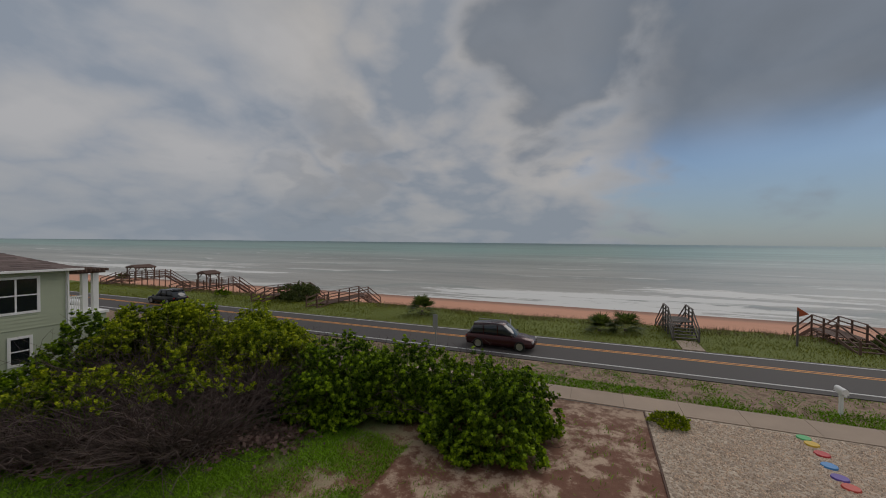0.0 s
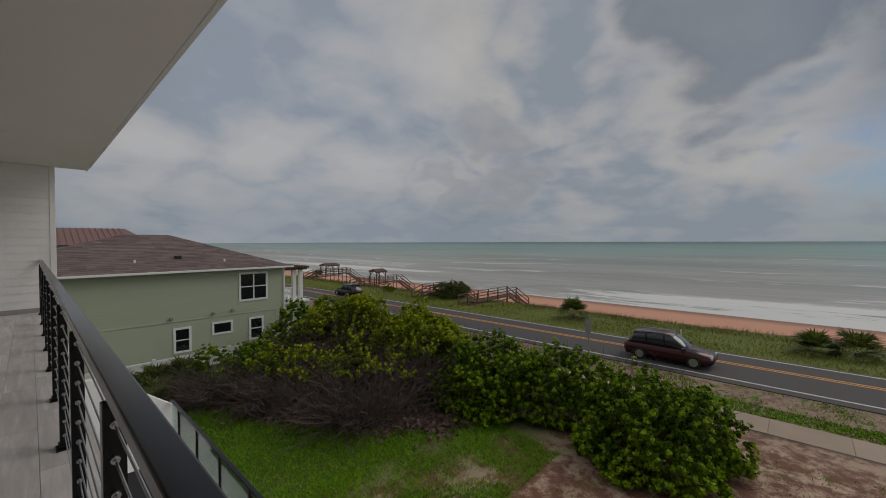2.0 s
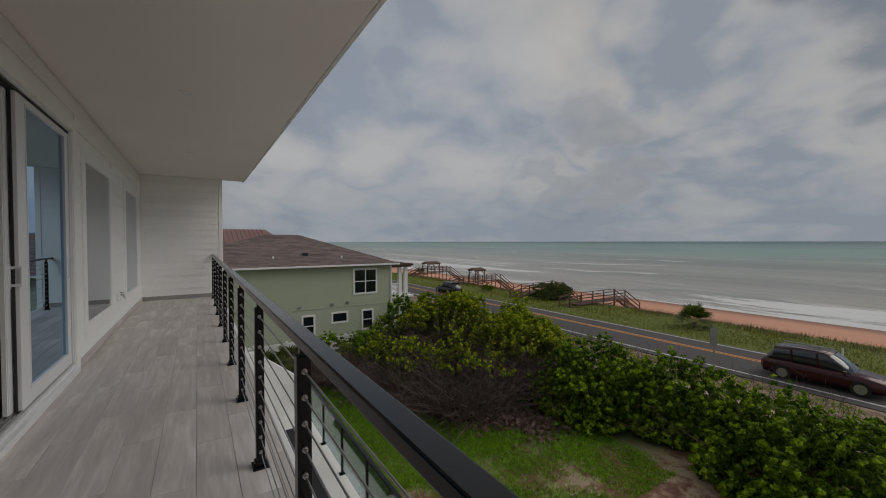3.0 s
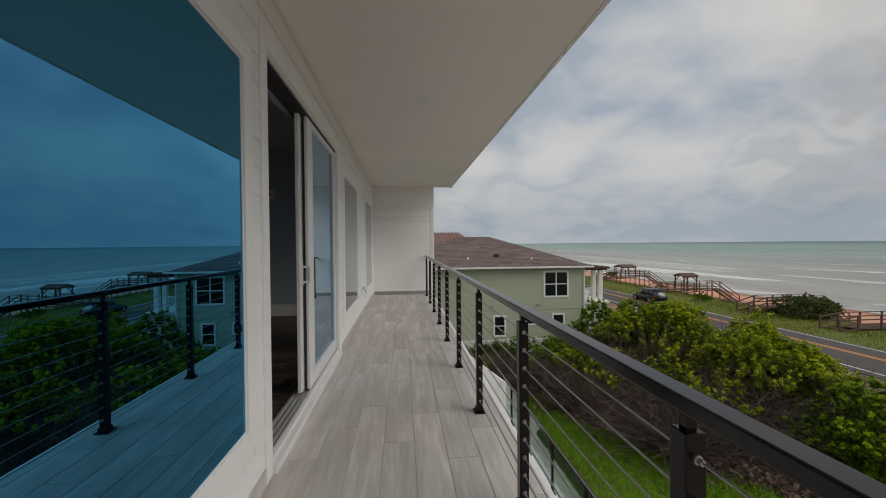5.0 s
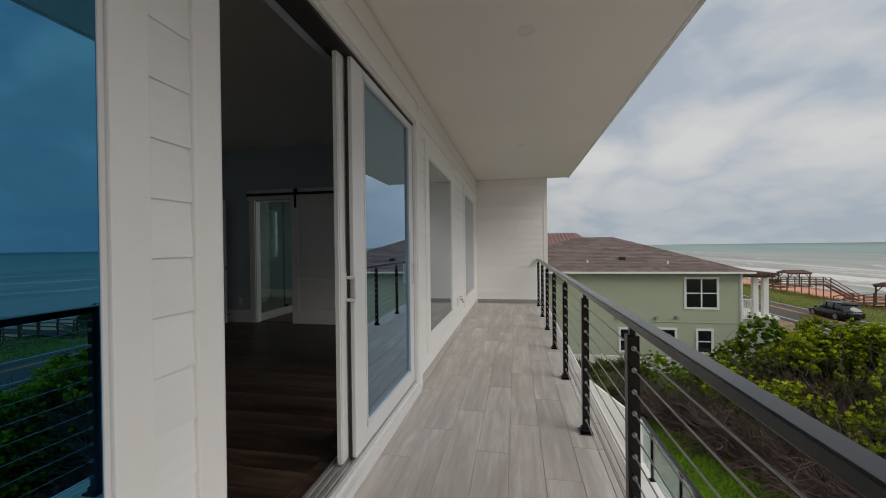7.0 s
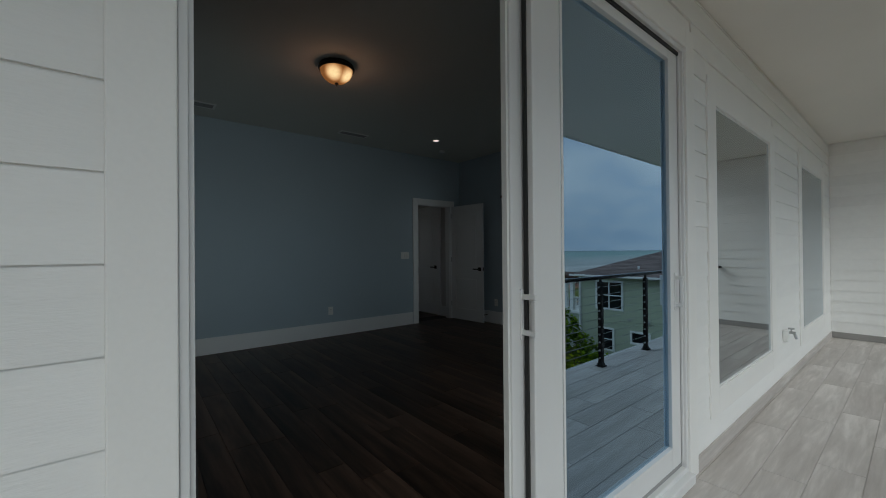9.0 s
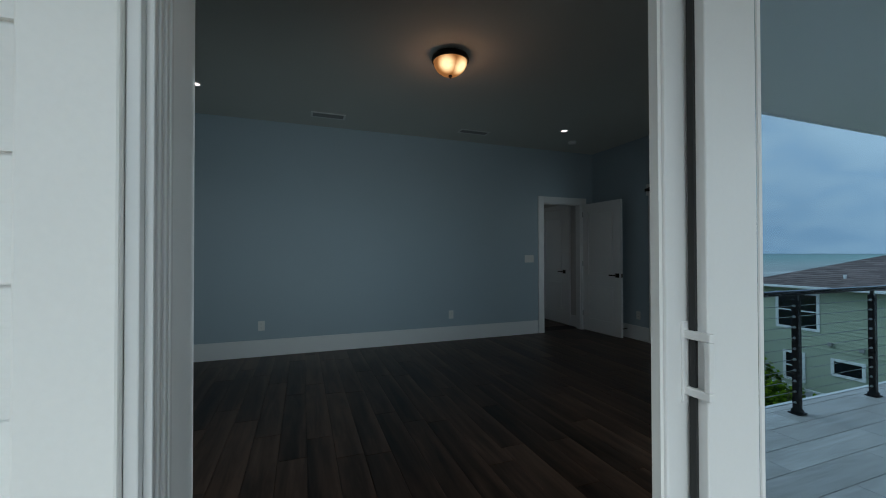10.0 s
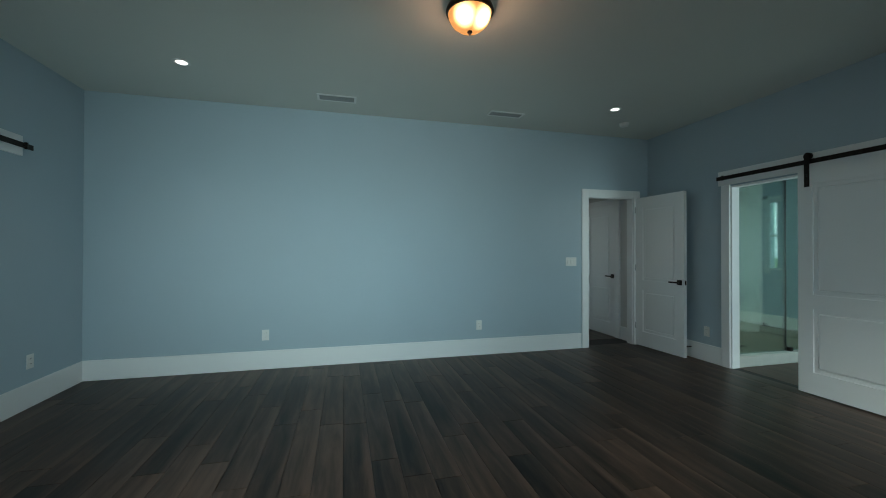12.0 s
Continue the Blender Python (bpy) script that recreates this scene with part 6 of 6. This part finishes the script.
# ================================================================ dune crossings
def boardwalk(y, xa, x0, x1, xb, deck, za, zb, mat, label, width=1.5, gazebo=None):
    """A timber walk across the dune: stairs up at xa, deck from x0 to x1, stairs down to xb."""
    ob = thing("boardwalk", ((x0 + x1) / 2, y, deck), label, "boardwalk", "dune crossings")
    bm = bmesh.new()
    x = x0
    while x < x1:
        box(bm, x, y - width / 2, deck - 0.04, min(x + 0.14, x1), y + width / 2, deck)
        x += 0.15
    part("deck", bm, mat, ob)
    for s in (-1, 1):
        ys = y + s * (width / 2 - 0.05)
        x = x0
        while x <= x1 + 0.01:
            foot = dune_z(x, ys) - 0.15 if x < 45 else -7.6
            part("post", one_box(x - 0.05, ys - 0.05, foot, x + 0.05, ys + 0.05, deck + 1.0), mat, ob)
            x += (x1 - x0) / max(2, round((x1 - x0) / 1.9))
        for h in (0.35, 0.68, 1.0):
            part("rail", beam(bmesh.new(), (x0, ys, deck + h), (x1, ys, deck + h), 0.045 if h < 0.9 else 0.14, 0.09 if h < 0.9 else 0.045), mat, ob)
        for xs, xe, ze in ((x0, xa, za), (x1, xb, zb)):
            for h in (0.45, 0.95):
                part("stair_rail", beam(bmesh.new(), (xs, ys, deck + h), (xe, ys, ze + h), 0.06, 0.1), mat, ob)
            part("stringer", beam(bmesh.new(), (xs, ys, deck - 0.12), (xe, ys, ze - 0.02), 0.05, 0.24), mat, ob)
            part("post", one_box(xe - 0.05, ys - 0.05, ze - 0.3, xe + 0.05, ys + 0.05, ze + 0.98), mat, ob)
        part("skirt_brace", beam(bmesh.new(), (x0, ys, deck - 0.55), (x1, ys, deck - 0.15), 0.04, 0.12), mat, ob)
    for xs, xe, ze in ((x0, xa, za), (x1, xb, zb)):
        k = max(2, round(abs(deck - ze) / 0.18))
        for i in range(1, k):
            f = i / k
            xm = xs + (xe - xs) * f
            part("tread", one_box(xm - 0.14, y - width / 2 + 0.05, deck + (ze - deck) * f - 0.04, xm + 0.14, y + width / 2 - 0.05, deck + (ze - deck) * f), mat, ob)
    if gazebo:
        g, hw, hh, zr = gazebo
        for sx in (-1, 1):
            for s in (-1, 1):
                part("roof_post", one_box(g + sx * hw - 0.06, y + s * hh - 0.06, deck - 0.3, g + sx * hw + 0.06, y + s * hh + 0.06, zr - 0.25), mat, ob)
                part("knee_brace", beam(bmesh.new(), (g + sx * hw, y + s * hh, zr - 0.85), (g + sx * (hw - 0.55), y + s * hh, zr - 0.28), 0.05, 0.09), mat, ob)
        for s in (-1, 1):
            part("roof_beam", one_box(g - hw - 0.2, y + s * hh - 0.05, zr - 0.28, g + hw + 0.2, y + s * hh + 0.05, zr - 0.1), mat, ob)
        bm = bmesh.new()
        e, f2 = hw + 0.3, hh + 0.3
        lo = [bm.verts.new((g + a * e, y + b * f2, zr - 0.1)) for a, b in ((-1, -1), (1, -1), (1, 1), (-1, 1))]
        hi = [bm.verts.new((g + a * e * 0.8, y, zr + 0.3)) for a in (-1, 1)]
        for f in ((lo[0], lo[1], hi[1], hi[0]), (lo[1], lo[2], hi[1]), (lo[2], lo[3], hi[0], hi[1]), (lo[3], lo[0], hi[0]), tuple(lo[::-1])):
            bm.faces.new(f)
        part("roof", bm, mat, ob, "low shingled gazebo roof")


boardwalk(50.0, 35.4, 37.2, 45.0, 48.0, -5.25, -5.6, -7.3, OLD_WOOD, "brown timber dune crossing with a small gazebo", gazebo=(40.4, 0.95, 0.85, -3.3))
boardwalk(68.0, 37.0, 39.0, 46.5, 50.0, -4.9, -5.6, -7.3, OLD_WOOD, "brown timber dune crossing with a flat-roofed gazebo", gazebo=(42.2, 1.4, 1.1, -3.1))
boardwalk(34.0, 33.9, 35.8, 42.0, 44.8, -5.05, -5.6, -6.9, OLD_WOOD, "brown timber dune crossing behind shrubs")
boardwalk(26.0, 33.6, 35.2, 43.2, 46.2, -5.36, -5.6, -7.0, OLD_WOOD, "long brown timber dune crossing with railings")
boardwalk(-7.4, 33.4, 35.6, 38.0, 42.0, -4.55, -5.55, -6.6, GREY_WOOD, "grey weathered timber stairs over the dune", 1.7)
boardwalk(-17.9, 34.0, 36.6, 40.0, 43.0, -5.0, -5.65, -6.6, OLD_WOOD, "dark brown timber dune crossing with wide stairs", 1.7)


# ================================================================ street things
def street_sign():
    ob = thing("street_sign", (23.6, 7.95, G), "grey back of a road sign on a slim metal post", "road sign")
    part("post", one_box(23.57, 7.92, G - 0.1, 23.63, 7.98, -3.1, bevel=0.004), SIGN_GREY, ob)
    bm = one_box(23.5, 7.79, -4.0, 23.52, 8.11, -3.12, bevel=0.006)
    part("plate", bm, SIGN_GREY, ob)


def mailbox():
    x, y = 22.2, -10.8
    ob = thing("mailbox", (x, y, G), "white mailbox on a white square post", "mailbox")
    part("post", one_box(x - 0.06, y - 0.06, G - 0.1, x + 0.06, y + 0.06, G + 0.84, bevel=0.008), PLATE, ob)
    part("arm", one_box(x - 0.32, y - 0.05, G + 0.84, x + 0.3, y + 0.05, G + 0.92, bevel=0.006), PLATE, ob)
    bm = bmesh.new()
    n = 10
    for xe in (x - 0.3, x + 0.3):
        ring = [bm.verts.new((xe, y - 0.11, G + 0.921)), bm.verts.new((xe, y + 0.11, G + 0.921))]
        ring += [bm.verts.new((xe, y + 0.11 * math.cos(math.pi * i / n), G + 1.04 + 0.11 * math.sin(math.pi * i / n))) for i in range(n + 1)]
        bm.faces.new(ring)
    bm.verts.ensure_lookup_table()
    k = n + 3
    for i in range(k):
        bm.faces.new((bm.verts[i], bm.verts[(i + 1) % k], bm.verts[k + (i + 1) % k], bm.verts[k + i]))
    part("box", bm, PLATE, ob)
    part("flag", one_box(x - 0.05, y - 0.125, G + 1.02, x + 0.12, y - 0.112, G + 1.08), STEEL, ob)


def flag_post():
    x, y = 35.0, -14.3
    ob = thing("flag_post", (x, y, G + 0.2), "orange triangular warning flag on a pale post", "flag")
    part("post", one_box(x - 0.05, y - 0.05, G, x + 0.05, y + 0.05, G + 2.5), GREY_WOOD, ob)
    bm = bmesh.new()
    a = [bm.verts.new((x - 0.02, y + dy, G + z)) for dy, z in ((0.05, 2.75), (0.05, 2.05), (-0.6, 2.3))]
    b = [bm.verts.new((x + 0.02, v.co.y, v.co.z)) for v in a]
    bm.faces.new(a)
    bm.faces.new(b[::-1])
    for i in range(3):
        bm.faces.new((a[i], b[i], b[(i + 1) % 3], a[(i + 1) % 3]))
    part("flag", bm, ORANGE_FLAG, ob)


street_sign()
mailbox()
flag_post()
ob = thing("marker_post", (32.2, 5.0, G), "thin white roadside marker post", "marker post")
part("post", one_box(32.16, 4.96, G, 32.24, 5.04, G + 0.85, bevel=0.01), PLATE, ob)

STONES = [(19.05, -8.35), (18.6, -8.4), (17.9, -8.38), (17.1, -8.22), (16.4, -8.16), (15.9, -8.18)]
for (x, y), mt, (cn, _) in zip(STONES, DOT_MATS, DOT_COLOURS):
    bm = bmesh.new()
    bmesh.ops.create_cone(bm, cap_ends=True, segments=28, radius1=0.22, radius2=0.2, depth=0.05)
    st = new("stepping_stone", to_mesh("stepping_stone", bm, mt))
    st.location = (x, y, G + 0.054)
    tagged(st, cn.replace("_", "-") + " painted round stepping stone on the gravel", "stepping stone", "painted stepping stones")


def pebbles():
    """Loose shell pebbles on the stretch of driveway nearest the house front."""
    rng = np.random.default_rng(12)
    n = 17000
    p = np.stack([rng.uniform(10.5, 19.2, n), rng.uniform(-14, -3.4, n), np.full(n, G + 0.028)], 1)
    r = rng.uniform(0.025, 0.06, n)[:, None]
    a = rng.uniform(0, 6.283, n)
    u, w = np.stack([np.cos(a), np.sin(a), 0 * a], 1) * r, np.stack([-np.sin(a), np.cos(a), 0 * a], 1) * r * 0.7
    top = p + np.array([0, 0, 1.0]) * r * 0.7
    ring = [p + u, p + w, p - u, p - w]
    v = np.stack([q for i in range(4) for q in (ring[i], ring[(i + 1) % 4], top)], 1).reshape(-1, 3)
    tagged(new("gravel", fast_mesh("gravel", v, 3, PEBBLE)), "loose pale shell pebbles on the driveway", "gravel", kind="stuff")


pebbles()

# ================================================================ cars
def car(at, turn, paint, length, width, height, label, suv=True):
    """A passenger car along local x, nose at +x."""
    ob = thing("car", at, label, "car")
    m = Matrix.Translation(at) @ Matrix.Rotation(radians(turn), 4, "Z")
    L, W, H = length / 2, width / 2, height
    belt = 0.56 * H

    def loft(sections, mat, nm, lab="", parent=ob):
        bm, rings = bmesh.new(), []
        for x, w, z0, z1 in sections:
            rings.append([bm.verts.new((x, y, z)) for y, z in ((-w * 0.94, z0), (-w, z0 + 0.35 * (z1 - z0)), (-w * 0.97, z1 - 0.06 * H), (-w * 0.86, z1), (w * 0.86, z1), (w * 0.97, z1 - 0.06 * H), (w, z0 + 0.35 * (z1 - z0)), (w * 0.94, z0))])
        for p, q in zip(rings, rings[1:]):
            for i in range(8):
                bm.faces.new((p[i], p[(i + 1) % 8], q[(i + 1) % 8], q[i]))
        bm.faces.new(rings[0])
        bm.faces.new(rings[-1][::-1])
        bm.transform(m)
        return part(nm, bm, mat, parent, lab, True)

    body = loft([(-L, W * 0.84, 0.42, belt * 0.9), (-L + 0.12, W * 0.95, 0.26, belt), (-L * 0.5, W, 0.2, belt * 1.02), (L * 0.3, W, 0.2, belt * 1.0), (L * 0.62, W * 0.98, 0.22, belt * 0.93), (L - 0.15, W * 0.9, 0.26, belt * 0.8), (L, W * 0.74, 0.36, belt * 0.68)], paint, "body")
    back = -L + 0.25 if suv else -L + 0.75
    loft([(back - 0.1, W * 0.78, belt * 0.93, belt * 1.04), (back + 0.3, W * 0.82, belt * 0.95, H * 0.93), (-L * 0.2, W * 0.84, belt * 0.95, H * 0.985), (L * 0.12, W * 0.83, belt * 0.95, H * 0.965), (L * 0.48, W * 0.8, belt * 0.9, belt * 1.02)], CAR_GLASS, "greenhouse", "dark tinted windows")
    loft([(back + 0.24, W * 0.74, H * 0.91, H * 0.955), (-L * 0.2, W * 0.77, H * 0.955, H), (L * 0.14, W * 0.75, H * 0.94, H * 0.985)], paint, "roof")
    for s in (-1, 1):
        for x0, x1 in ((back + 0.28, L * 0.10),):
            bm = rod(bmesh.new(), (x0, s * W * 0.62, H * 1.02), (x1, s * W * 0.62, H * 1.02), 0.022)
            if suv:
                bm.transform(m)
                part("roof_rail", bm, STEEL, ob)
            else:
                bm.free()
        for x in (back + 1.0, -0.05):
            bm = beam(bmesh.new(), (x, s * W * 0.845, belt), (x - 0.06, s * W * 0.83, H * 0.95), 0.07, 0.05)
            bm.transform(m)
            part("pillar", bm, paint, ob)
        bm = one_box(L * 0.36, s * W * 0.98 - 0.01, belt * 0.98, L * 0.36 + 0.14, s * (W + 0.16), belt * 0.98 + 0.15, bevel=0.02)
        bm.transform(m)
        part("mirror", bm, paint, ob)
        bm = one_box(L - 0.22, s * W * 0.5, belt * 0.62, L - 0.03, s * W * 0.83, belt * 0.76, bevel=0.02)
        bm.transform(m)
        part("headlight", bm, LAMP_CLEAR, ob)
        bm = one_box(-L + 0.0, s * W * 0.55, belt * 0.72, -L + 0.12, s * W * 0.9, belt * 0.9, bevel=0.02)
        bm.transform(m)
        part("tail_light", bm, LAMP_RED, ob)
        for x in (-L * 0.60, L * 0.61):
            bm = rod(bmesh.new(), (x, s * (W - 0.2), 0.34), (x, s * (W + 0.01), 0.34), 0.34, seg=24)
            bm.transform(m)
            wh = part("wheel", bm, TYRE, ob)
            bm = rod(bmesh.new(), (x, s * (W - 0.1), 0.34), (x, s * (W + 0.022), 0.34), 0.22, seg=20)
            bm.transform(m)
            part("rim", bm, STEEL, wh)
    return ob


car((26.75, 4.5, G + 0.04), -90, CAR_RED, 4.5, 1.82, 1.62, "dark red sport-utility car on the road")
car((29.5, 42.0, G + 0.04), 90, CAR_BLACK, 4.3, 1.78, 1.54, "black sport-utility car on the road")
car((22.0, 47.5, G + 0.04), -35, CAR_WHITE, 5.2, 1.95, 1.8, "white car parked beside the neighbouring house")

# ================================================================ pieces of floors and walls
pavement = structure("pavement", one_box(19.37, -42, G - 0.1, 20.95, 62, G + 0.02), GROUT, "concrete sidewalk beside the road verge", "pavement")
slab_mesh = to_mesh("slab", one_box(-0.785, -1.095, 0.0, 0.785, 1.095, 0.05, bevel=0.006, seg=1), CONCRETE)
for i in range(47):
    shared("slab", slab_mesh, pavement, (20.16, -41 + 2.2 * i, G + 0.005))
path = structure("path", one_box(30.9, -8.05, G - 0.05, 33.6, -6.75, G + 0.06, bevel=0.01), CONCRETE, "short concrete path from the road to the dune stairs", "path")
floor_pieces()
side_wall()
